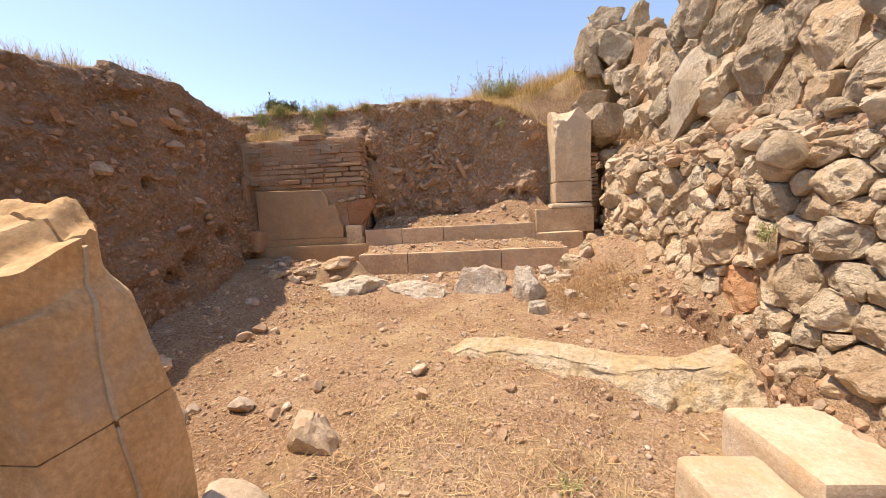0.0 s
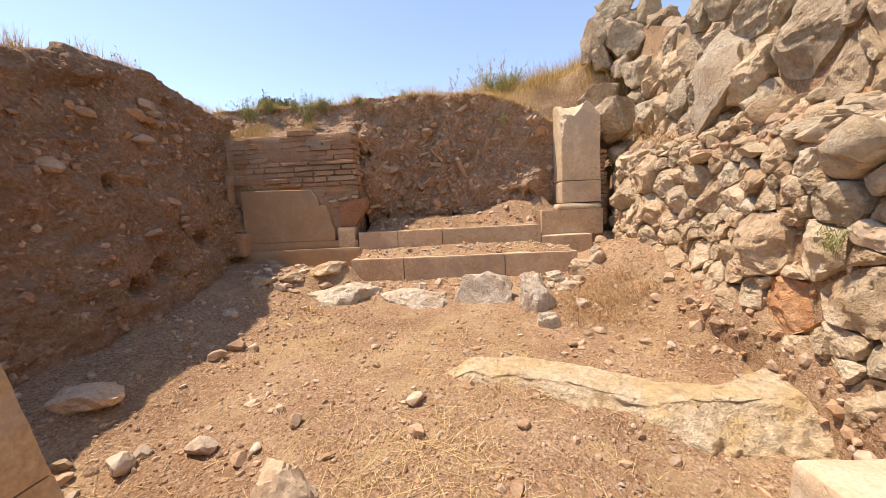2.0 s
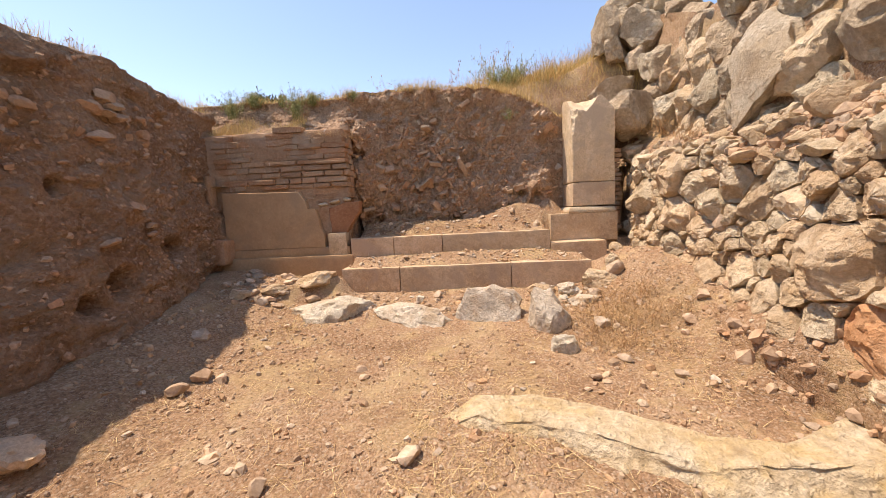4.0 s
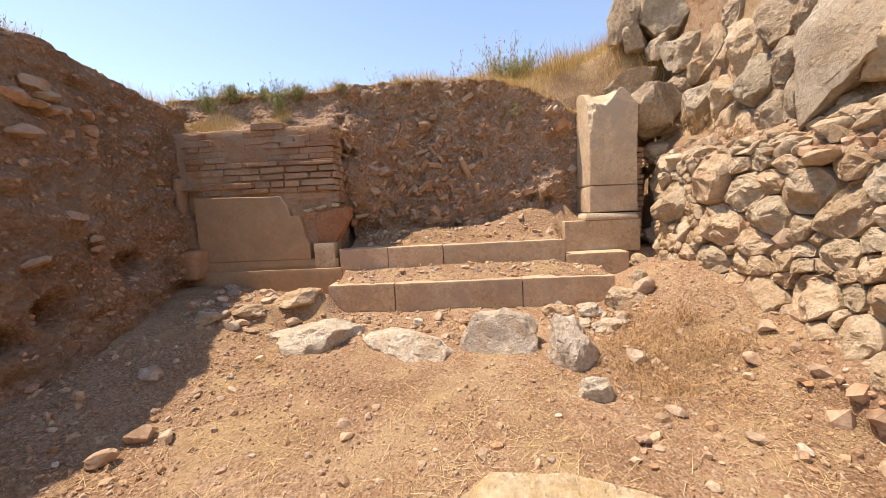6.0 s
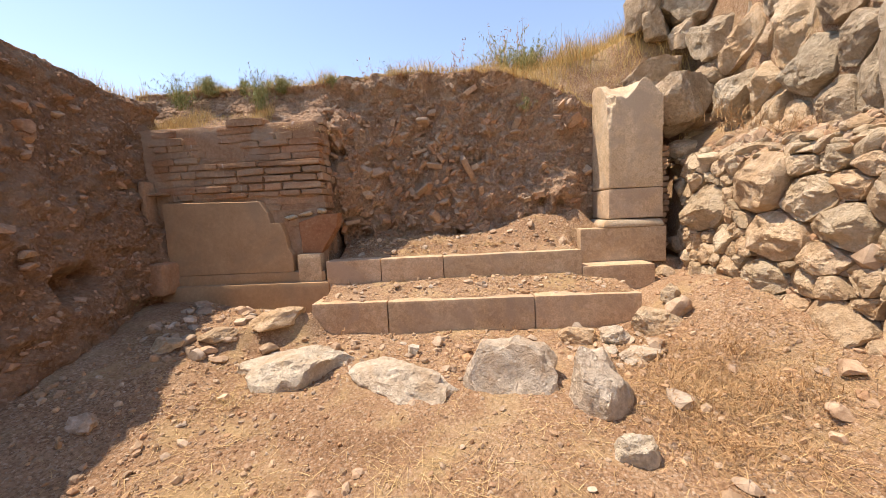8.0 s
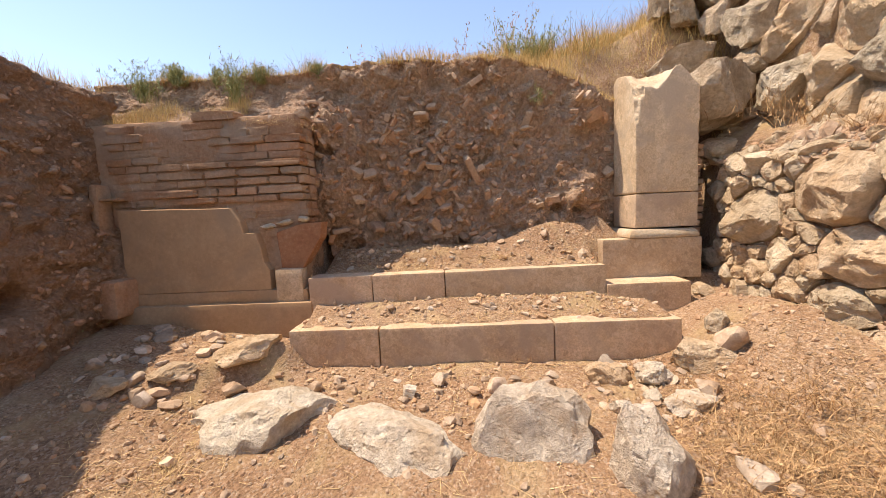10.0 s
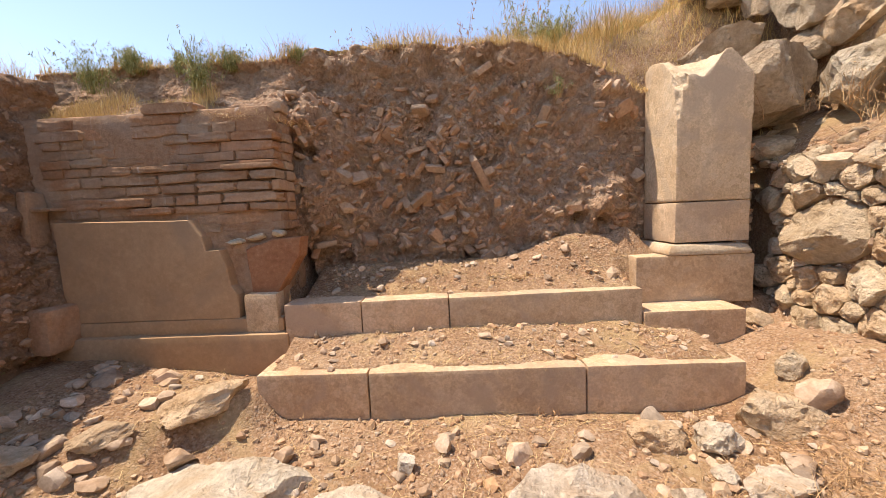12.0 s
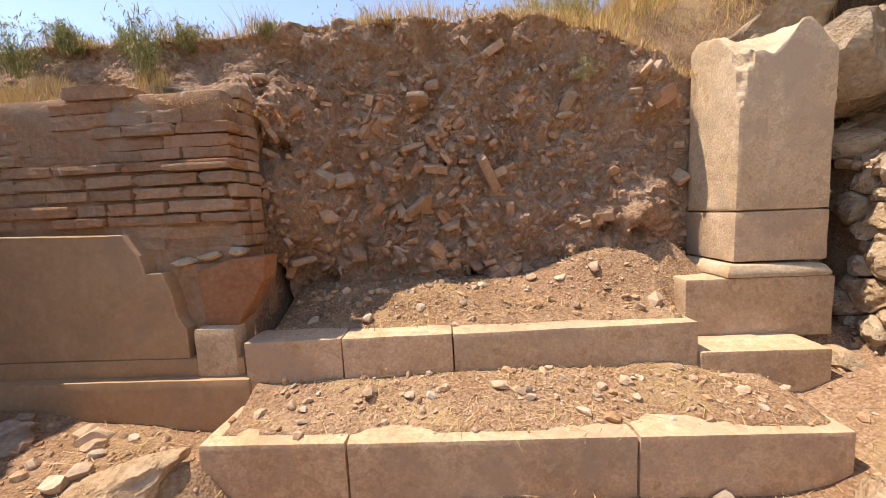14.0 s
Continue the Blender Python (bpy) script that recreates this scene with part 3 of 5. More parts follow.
def fitted_stone(name, cell, face, mat, joint, bulge, seed, sink=0.16, around=36):
    """A stone that fills a cell of the wall's face, with broken corners and a rough, faceted front."""
    r = np.random.default_rng(seed)
    c = cell.mean(0)
    d = c - cell
    cell = cell + d / np.maximum(np.linalg.norm(d, axis=1, keepdims=True), 1e-6) * joint
    nxt = np.roll(cell, -1, 0)
    cell = np.stack([cell * 0.9 + nxt * 0.1, cell * 0.1 + nxt * 0.9], 1).reshape(-1, 2)
    seg = np.linalg.norm(np.roll(cell, -1, 0) - cell, axis=1)
    run = np.r_[0, np.cumsum(seg)]
    loop = np.r_[cell, cell[:1]]
    at = np.linspace(0, run[-1], around, endpoint=False)
    cell = np.c_[np.interp(at, run, loop[:, 0]), np.interp(at, run, loop[:, 1])]
    size = np.sqrt(max(np.ptp(cell[:, 0]) * np.ptp(cell[:, 1]), 1e-4))
    n, top = around, bulge * size
    prof = [(1.0, -sink), (1.0, 0.0), (0.99, 0.5 * top), (0.955, 0.84 * top), (0.87, 0.98 * top), (0.7, top), (0.52, top), (0.34, top), (0.17, top)]
    v = np.concatenate([np.c_[c + (cell - c) * k, np.full(n, h)] for k, h in prof] + [np.array([[c[0], c[1], top]])])
    sc = 1.0 / max(size, 0.04)
    front = np.r_[np.zeros(n), np.full(n, 0.5), np.ones(len(v) - 2 * n)]
    v[:, :2] += 0.085 * size * np.stack([vnoise(v, 2.2 * sc, 2, seed + 5), vnoise(v, 2.2 * sc, 2, seed + 8)], 1)
    v[:, 2] += front * size * 0.10 * vnoise(v, 1.7 * sc, 2, seed * 1.3)
    for _ in range(6):
        q = np.r_[r.normal(size=2) * 0.5, 1.0]
        q /= np.linalg.norm(q)
        over = np.clip((v - np.r_[c, 0]) @ q - top * r.uniform(0.55, 0.95), 0, None)
        v -= front[:, None] * over[:, None] * q * 0.85
    v[:, 2] += front * size * (0.11 * vnoise(v, 4.0 * sc, 3, seed) + 0.055 * vnoise(v, 11 * sc, 2, seed))
    p = face(v[:, 0], v[:, 1], v[:, 2])
    f = []
    for k in range(len(prof) - 1):
        for i in range(n):
            j = (i + 1) % n
            f.append([k * n + i, k * n + j, (k + 1) * n + j, (k + 1) * n + i])
    m = (len(prof) - 1) * n
    for i in range(n):
        f.append([m + i, m + (i + 1) % n, len(v) - 1])
    return mesh_of(name, p, f, mat, sharp=22)


def rubble_wall(wall, lo, hi, bottom, top, sizes, aspect, face, mats, joint, bulge, seed, large=(), tries=9000):
    """Fits stones of many sizes to a wall's face: the large ones given, then ever smaller ones between them."""
    r = np.random.default_rng(seed)
    sites = [np.array((a / aspect, b)) for a, b, _, _ in large]
    radii = [c for _, _, c, _ in large]
    kinds = [k for _, _, _, k in large]
    for q in range(tries):
        rad = sizes[1] * (sizes[0] / sizes[1]) ** ((q / tries) ** 0.45)
        a = r.uniform(lo - 2 * rad, hi + 2 * rad)
        b = r.uniform(bottom(a) - 2 * rad, top(a) + 2.2 * rad)
        p = np.array((a / aspect, b))
        if not sites or np.all(np.linalg.norm(np.array(sites) - p, axis=1) > (np.array(radii) + rad) * 0.90):
            sites.append(p)
            radii.append(rad)
            kinds.append(None)
    sites = np.array(sites) * np.array((aspect, 1.0))
    radii = np.array(radii)
    chance = np.array([m[1] for m in mats])
    for i, cell in enumerate(stone_cells(sites, radii, aspect)):
        a, b = sites[i]
        mat = kinds[i] or mats[int(r.choice(len(mats), p=chance))][0]
        given = kinds[i] is not None
        if cell is None or not (given or (lo < a < hi and bottom(a) - 0.02 < b < top(a) - 0.4 * radii[i])):
            continue
        part("stone", fitted_stone("stone", cell, face, mat, joint * r.uniform(0.6, 1.6), bulge * r.uniform(0.6, 1.3), seed * 1000 + i), wall)


def east_top(y):
    return np.interp(y, [-3, 2.2, 3.7, 4.7, 6.4, 7.0], [1.42, 1.56, 1.70, 1.84, 2.02, 2.05])


def east_bottom(y):
    return np.interp(y, [-3, 2.0, 2.76, 3.1, 3.5, 4.2, 5.0, 5.5, 6.0, 6.8], [-0.2, 0.16, 0.32, 0.40, 0.46, 0.55, 0.53, 0.57, 0.70, 0.85])


def east_face(y, z, d):
    y, z = np.asarray(y, float), np.asarray(z, float)
    x = np.interp(y, [-2, 2.3, 2.65, 3.1, 3.9, 4.65, 5.3, 6.1, 6.8], [1.95, 2.1, 2.13, 2.22, 2.33, 2.38, 2.38, 2.46, 2.52]) + 0.06 * (z - 1.2) + 0.025 * np.sin(y * 2.9 + z * 2)
    x = x - 0.10 * smooth01(z, 0.8, 0.2) * smooth01(y, 2.9, 3.8) + 0.10 * smooth01(y, 6.2, 6.7)
    return np.c_[x - d, y, z]


def east_back(u, v):
    y = -1.5 + 8.35 * u
    z = -0.3 + (east_top(y) - 0.02 + 0.3) * v
    p = east_face(y, z, 0.0)
    low = smooth01(z, east_bottom(y) + 0.16, east_bottom(y) - 0.12)
    p[:, 0] += -0.05 * low - 0.20 * low * smooth01(z, 0.8, 0.1) * smooth01(y, 3.0, 4.2) + 0.06 * (1 - low) + 0.015 - 0.03 * vnoise(p, 3.5, 3) - 0.02 * vnoise(p, 12, 3)
    return p


wall_east = thing("wall_east", sheet("wall_east", east_back, 210, 60, SOIL), "rubble retaining wall of tan stones in earth", "wall", kind="structure")
EAST_LARGE = [(3.19, 0.94, 0.25, RUBBLE), (2.71, 0.95, 0.18, RUBBLE), (2.87, 0.55, 0.19, ORANGE), (2.42, 0.7, 0.18, RUBBLE), (2.6, 1.21, 0.13, RUBBLE), (3.22, 1.27, 0.11, RUBBLE), (3.36, 1.42, 0.09, RUBBLE), (6.38, 1.94, 0.12, RUBBLE), (6.05, 1.45, 0.26, RUBBLE), (5.3, 1.66, 0.27, RUBBLE), (4.78, 1.51, 0.18, RUBBLE), (4.55, 1.56, 0.12, RUBBLE), (4.23, 1.45, 0.19, RUBBLE), (5.05, 1.21, 0.21, RUBBLE), (4.54, 1.3, 0.18, RUBBLE), (4.29, 1.23, 0.12, RUBBLE), (4.67, 1.09, 0.12, RUBBLE), (5.74, 1.15, 0.14, RUBBLE), (3.97, 1.35, 0.18, RUBBLE), (4.43, 1.68, 0.08, RUBBLE), (4.67, 1.75, 0.08, RUBBLE), (5.64, 1.86, 0.11, RUBBLE), (5.15, 0.86, 0.17, RUBBLE), (4.54, 0.62, 0.18, RUBBLE), (4.10, 0.75, 0.17, RUBBLE), (2.1, 1.0, 0.12, RUBBLE), (6.35, 1.38, 0.15, RUBBLE)]
rubble_wall(wall_east, -0.6, 6.72, east_bottom, east_top, (0.04, 0.135), 1.25, east_face, [(RUBBLE, 0.95), (PALE, 0.05)], 0.005, 0.24, 4, EAST_LARGE)
q = east_back(r.uniform(0.2, 0.985, 1500), r.uniform(0.1, 0.98, 1500))
part("small_rubble", crumbs("small_rubble", q - np.array((0.005, 0, 0)), 0.010 + r.gamma(2.0, 0.008, 1500), PEBBLE, 33), wall_east)["kind"] = "stuff"

# ledge of soil between the two walls
def ledge_face(u, v):
    y = -1.5 + 8.9 * u
    a, b = east_top(y) - 0.05, np.interp(y, [-1.5, 2.5, 4.5, 6.5, 7.5], [1.82, 1.92, 2.10, 2.35, 2.9])
    xa = east_face(y, a, 0.0)[:, 0] + 0.02
    xb = upper_x(y, b) + 0.10
    p = np.c_[xa + (xb - xa) * v, y, a + (b - a) * v ** 0.8]
    p[:, 2] += 0.08 * vnoise(p, 2.5, 3) + 0.05 * vnoise(p, 9, 3)
    p[:, 0] -= 0.05 * vnoise(p, 4.0, 3, 8) + 0.03 * vnoise(p, 14.0, 2, 8)
    return p


def upper_x(y, z):
    return np.interp(y, [-2, 2.4, 3.2, 3.7, 4.4, 5.3, 6.1, 7.0, 8.5], [2.2, 2.38, 2.56, 2.62, 2.68, 2.84, 2.98, 3.05, 3.15]) + 0.10 * (np.asarray(z) - 2.3)


def upper_face(y, z, d):
    return np.c_[upper_x(y, z) + 0.03 * np.sin(np.asarray(y) * 2.1) - d, y, z]


def upper_top(y):
    return np.interp(y, [-2, 4.9, 5.3, 5.6, 6.1, 7.0, 7.6, 8.4], [4.2, 4.0, 3.65, 3.55, 3.9, 4.35, 4.6, 4.4])


def upper_bottom(y):
    return np.interp(y, [-2, 2.5, 4.5, 6.0, 7.0, 8.0], [1.72, 1.84, 2.0, 2.25, 2.6, 3.4])


ledge = thing("ledge", sheet("ledge", ledge_face, 300, 30, SOIL), "sloping soil ledge with roots and small stones", "ledge", kind="structure")


def upper_back(u, v):
    y = -1.5 + 8.9 * u
    z = upper_bottom(y) - 0.1 + (upper_top(y) - upper_bottom(y) + 0.05) * v
    p = upper_face(y, z, 0.0)
    p[:, 0] += 0.06 - 0.04 * vnoise(p, 3, 3) - 0.025 * vnoise(p, 10, 3)
    return p


wall_upper = thing("wall_upper", sheet("wall_upper", upper_back, 240, 70, SOIL), "cyclopean wall of large weathered boulders", "wall", kind="structure")
UPPER_LARGE = [(6.42, 3.35, 0.28, RUBBLE), (5.75, 3.06, 0.29, RUBBLE), (6.01, 2.63, 0.22, RUBBLE), (5.33, 2.58, 0.22, BOULDER), (4.04, 3.1, 0.32, BOULDER), (3.35, 2.52, 0.35, BOULDER), (2.52, 2.28, 0.27, RUBBLE), (2.28, 2.15, 0.09, PALE), (2.12, 1.87, 0.19, BOULDER), (2.54, 1.93, 0.16, RUBBLE), (2.7, 2.18, 0.09, RUBBLE), (4.55, 3.5, 0.28, BOULDER), (3.3, 3.3, 0.32, BOULDER), (2.6, 3.0, 0.3, BOULDER), (2.0, 2.4, 0.28, BOULDER)]
rubble_wall(wall_upper, -0.4, 6.3, upper_bottom, upper_top, (0.12, 0.30), 0.95, upper_face, [(BOULDER, 0.6), (RUBBLE, 0.4)], 0.012, 0.24, 9, UPPER_LARGE, 2500)
GREYSLAB = material("grey_slab", (0.45, 0.345, 0.235), (0.60, 0.49, 0.355), (0.72, 0.62, 0.48), big=3.4, fine=24, bump=0.9, depth=0.045, grit=0.5, stain=(0.50, 0.36, 0.22), stain_size=3.0, stain_amount=0.6, pits=10)
part("slab", rock_mesh("slab", 1490, GREYSLAB, (0.46, 0.92, 1.22), 4, cuts=11, rough=0.20, lumps=0.12), wall_upper, "tall pale grey leaning slab", pose(2.66, 4.42, 2.38, -12, 12, 0))
# the pile of boulders where the wall turns
for k, (x, y, z, w, h) in enumerate([(3.21, 7.3, 4.19, 0.74, 0.83), (2.69, 7.6, 4.42, 0.54, 0.92), (3.04, 7.7, 4.98, 0.61, 0.39), (3.49, 7.3, 4.68, 0.5, 0.57), (3.6, 7.0, 4.36, 0.43, 0.43), (3.25, 6.9, 3.56, 0.5, 0.6), (3.29, 6.4, 3.3, 0.39, 0.7), (3.08, 6.3, 2.68, 0.45, 0.53), (2.69, 7.2, 3.33, 0.65, 0.49), (2.69, 6.75, 2.71, 0.69, 0.62), (2.75, 7.5, 4.0, 0.41, 0.53), (3.1, 6.9, 3.12, 0.39, 0.39), (3.61, 6.6, 4.08, 0.46, 0.46), (3.42, 6.2, 3.54, 0.34, 0.34), (3.0, 7.3, 3.75, 0.31, 0.41), (3.29, 7.5, 4.66, 0.37, 0.32)]):
    part("boulder", rock_mesh("boulder", 1500 + k, BOULDER, (w * 1.25, w * 1.2, h * 1.2), 4, cuts=12, rough=0.22, lumps=0.16), wall_upper, m=pose(x, y + 0.2 * w, z, 0, 0, 37 * k))
EAST_LIB = rock_library("stone", RUBBLE, 10, 700, 2, cuts=10, rough=0.08)
u, v = r.uniform(0.15, 0.97, 280), r.uniform(0.0, 0.98, 280) ** 1.3
scatter_in(ledge, "stone", EAST_LIB, ledge_face(u, v), r.gamma(4.0, 0.034, 280) + 0.05, 0.5, 25, 12)
q = ledge_face(r.uniform(0.1, 0.98, 1800), r.uniform(0.0, 1.0, 1800))
part("small_rubble", crumbs("small_rubble", q, 0.008 + r.gamma(1.8, 0.010, 1800), PEBBLE, 34), ledge)["kind"] = "stuff"

# ---- northern brick wall with its panel ----
wall_north = thing("wall_north", rounded_box("wall_north", (2.45, 0.5, 2.25), BRICK, 0.03, 0.5, 0.012, 0.05, 5), "old brick wall with a plaster panel", "wall", kind="structure", m=pose(-2.98, 6.506, 1.55))
inv = wall_north.matrix_basis.inverted()
BRICKS = [rounded_box("brick", (1, 1, 1), BRICK, 0.04, 1.2, 0.10, 0.17, 60 + i) for i in range(8)]


def lay_brick(x, y, z, length, deep, high, turn=0.0):
    m = pose(x, y, z, r.normal() * 0.8, r.normal() * 0.8, turn + r.normal() * 1.2)
    part("brick", BRICKS[int(r.integers(8))], wall_north, m=inv @ m @ Matrix.Diagonal((length, deep, high, 1)))


z = 1.50
while z < 2.72:
    high = 0.086 + r.uniform(-0.012, 0.012)
    end = -1.70 + r.normal() * 0.014
    start = -3.72
    if z < 1.80:
        start = -2.40 if z > 1.62 else -2.12
    top_here = lambda xx: 2.70 if xx < -2.85 else (2.74 if xx < -2.35 else 2.62)
    x = start + r.uniform(-0.1, 0.0)
    while x < end - 0.05:
        w = min(r.uniform(0.18, 0.50), end - x)
        hole = abs(x + w / 2 + 1.72) < 0.10 and abs(z - 2.38) < 0.08
        if z + high / 2 < top_here(x + w / 2) and not hole and w > 0.04:
            crisp = -3.1 < x + w / 2 < -1.8 and 1.82 < z < 2.24
            back = r.normal() * 0.008 + (-0.004 if crisp else 0.029 + 0.010 * math.sin(x * 5 + z * 7))
            lay_brick(x + w / 2, 6.29 + back + 0.012 * math.sin(x * 3 + z * 2), z, w - (0.018 if crisp else 0.004), 0.16, high - (0.019 if crisp else 0.003))
        x += w
    for yy in (6.44,):
        lay_brick(end - 0.06 + r.normal() * 0.012, yy, z, 0.12, 0.155, high - 0.008)
    z += high
part("ledge_brick", rounded_box("ledge_brick", (0.44, 0.2, 0.05), BRICK, 0.012, 0.8, 0.006, 0.05, 3), wall_north, "projecting flat brick", inv @ pose(-1.93, 6.265, 2.18))
panel = thing("wall_panel", slab("wall_panel", [(-3.62, 0.92), (-2.10, 0.92), (-2.10, 1.12), (-2.15, 1.20), (-2.17, 1.36), (-2.22, 1.50), (-2.33, 1.50), (-2.36, 1.62), (-2.45, 1.76), (-3.0, 1.775), (-3.62, 1.79)], 6.15, 6.27, PANEL, 3), "large smooth plaster panel with a broken corner", "wall panel")
tagged(panel, kind="structure")
band = thing("moulding", rounded_box("moulding", (2.0, 0.12, 0.13), PANEL, 0.012, 0.6, 0.004, 0.05, 6), "plain plaster band under the panel", "moulding", kind="structure", m=pose(-2.72, 6.20, 0.858))
plinth = thing("plinth", rounded_box("plinth", (2.15, 0.22, 0.50), PANEL, 0.015, 0.6, 0.005, 0.05, 7), "projecting plaster plinth at the wall's foot", "plinth", kind="structure", m=pose(-2.74, 6.19, 0.55))
thing("pilaster_block", rounded_box("pilaster_block", (0.28, 0.14, 0.34), DRESSED, 0.010, 0.9, 0.006, 0.04, 8), "pale stained stone block at the wall's corner", "stone block", m=pose(-1.90, 6.20, 0.955))
thing("red_plaster", slab("red_plaster", [(-2.0, 1.13), (-1.78, 1.12), (-1.68, 1.25), (-1.57, 1.42), (-1.54, 1.58), (-1.8, 1.57), (-2.02, 1.50)], 6.20, 6.36, RED, 5, 0.012), "patch of red-brown plaster with white streaks", "plaster", kind="structure")
for a, b, c in ((-2.12, 1.56, 0.17), (-1.93, 1.60, 0.19), (-1.76, 1.62, 0.15)):
    thing("rubble_stone", rock_mesh("rubble_stone", int(-a * 100), PALE, (c, 0.14, 0.07), 3, cuts=10), "pale broken stone bedded over the panel", "stone", m=pose(a, 6.24, b, 0, r.normal() * 6, 0))
thing("wall_jamb", rounded_box("wall_jamb", (0.09, 0.16, 0.96), BRICK, 0.012, 0.9, 0.006, 0.05, 14), "narrow orange-brown masonry edge beside the panel", "wall edge", kind="structure", m=pose(-3.80, 6.17, 1.58, 0, 1.5, 0))
part("ledge_brick", rounded_box("ledge_brick", (0.30, 0.16, 0.035), BRICK, 0.008, 0.8, 0.004, 0.05, 15), wall_north, "projecting flat brick", inv @ pose(-3.72, 6.19, 1.90))
thing("corner_block", rounded_box("corner_block", (0.55, 0.4, 0.38), BRICK, 0.02, 0.9, 0.008, 0.05, 9), "tan stone block half buried in the bank", "stone block", m=pose(-3.78, 6.08, 0.92, 0, 2, 3))

# ---- steps ----
def course_of_blocks(name, label, edges, y0, deep, top, low, turn, seed):
    step = tagged(new(name), label, "step")
    step.matrix_basis = pose(0, y0, low, 0, 0, turn)
    for i, (a, b) in enumerate(zip(edges, edges[1:])):
        part("block", rounded_box("block", (b - a - 0.007, deep, top - low), DRESSED, 0.005, 1.0, 0.005, 0.022, seed + i), step, m=pose((a + b) / 2, deep / 2 + RNG.normal() * 0.003, (top - low) / 2 + RNG.normal() * 0.002, 0, RNG.normal() * 0.15, RNG.normal() * 0.2))
    return step


course_of_blocks("stone_step", "long dressed limestone step, worn and soil-covered", [-1.70, -0.905, 0.60, 1.66], 5.65, 0.40, 0.645, 0.20, 0.4, 20)
course_of_blocks("stone_step", "upper dressed limestone step below the niche", [-1.70, -1.06, -0.335, 1.27], 6.185, 0.26, 1.03, 0.66, 2.6, 30)
thing("stone_block", rounded_box("stone_block", (0.79, 0.75, 0.38), DRESSED, 0.005, 1.1, 0.005, 0.022, 41), "dressed limestone block at the end of the step", "stone block", m=pose(1.68, 6.575, 0.65, 0, -1.0, -2.0))
thing("stone_block", rounded_box("stone_block", (1.01, 0.70, 0.43), DRESSED, 0.005, 1.1, 0.005, 0.022, 42), "dressed limestone plinth block under the pillar", "stone block", m=pose(1.845, 6.84, 1.035, 0, 0, -0.6))
thing("stone_block", rock_mesh("stone_block", 43, RUBBLE, (0.24, 0.3, 0.2), 3, cuts=10), "small rough block beside the dressed block", "stone block", m=pose(2.22, 6.32, 0.70))

# ---- pillar ----
pillar = tagged(new("pillar"), "broken square limestone pillar on a plinth", "pillar")
pillar.location = (2.01, 6.81, 1.25)
pback = Matrix.Translation(-pillar.location)


def broken_top(p):
    q = p.copy()
    u = (p[:, 0] + 0.32) / 0.64
    w = (p[:, 1] + 0.27) / 0.54
    top = np.interp(u, [0, 0.15, 0.45, 0.68, 0.85, 1.0], [0.03, 0.01, -0.03, 0.0, -0.10, -0.22])
    top = top - 0.20 * smooth01(w, 0.6, 0.0) * smooth01(u, 0.62, 0.3) + 0.06 * vnoise(p, 8, 4)
    k = smooth01(p[:, 2], -0.1, 0.63)
    q[:, 2] += k * top
    for n, d, rough in (((-0.55, -0.55, 0.62), 0.56, 0.04), ((-0.7, -0.7, 0.15), 0.415, 0.012)):
        n = np.array(n) / np.linalg.norm(n)
        over = np.clip(q @ n - d - rough * vnoise(p, 8, 3), 0, None)
        q -= over[:, None] * n
        q += ((over > 0.004) * 0.05 * vnoise(p, 11, 4))[:, None] * n
    return q


part("shaft", rounded_box("shaft", (0.64, 0.54, 1.27), DRESSED, 0.008, 1.5, 0.005, 0.022, 51, broken_top), pillar, "smooth shaft with a broken top", pback @ pose(2.01, 6.81, 2.355))
part("lower_drum", rounded_box("lower_drum", (0.645, 0.545, 0.36), DRESSED, 0.010, 0.8, 0.003, 0.03, 52), pillar, m=pback @ pose(2.012, 6.81, 1.535))


def flared(p):
    q = p.copy()
    k = 1 - 0.09 * smooth01(p[:, 2], -0.02, 0.05)
    q[:, :2] *= k[:, None]
    return q


part("base_slab", rounded_box("base_slab", (0.72, 0.64, 0.09), PALE, 0.012, 0.8, 0.004, 0.03, 53, flared), pillar, "thin projecting base slab", pback @ pose(1.965, 6.79, 1.295, 0, 0.6, 0))
# bricks of the old wall behind the pillar
stack = tagged(new("brick_stack"), "remains of a brick wall beside the pillar", "wall", kind="structure")
stack.location = (2.45, 6.75, 0.9)
for i in range(17):
    part("brick", BRICKS[i % 8], stack, m=Matrix.Translation(-stack.location) @ pose(2.43 + r.normal() * 0.012, 6.86, 1.0 + i * 0.075, 0, r.normal(), r.normal() * 2) @ Matrix.Diagonal((0.15, 0.24, 0.064, 1)))

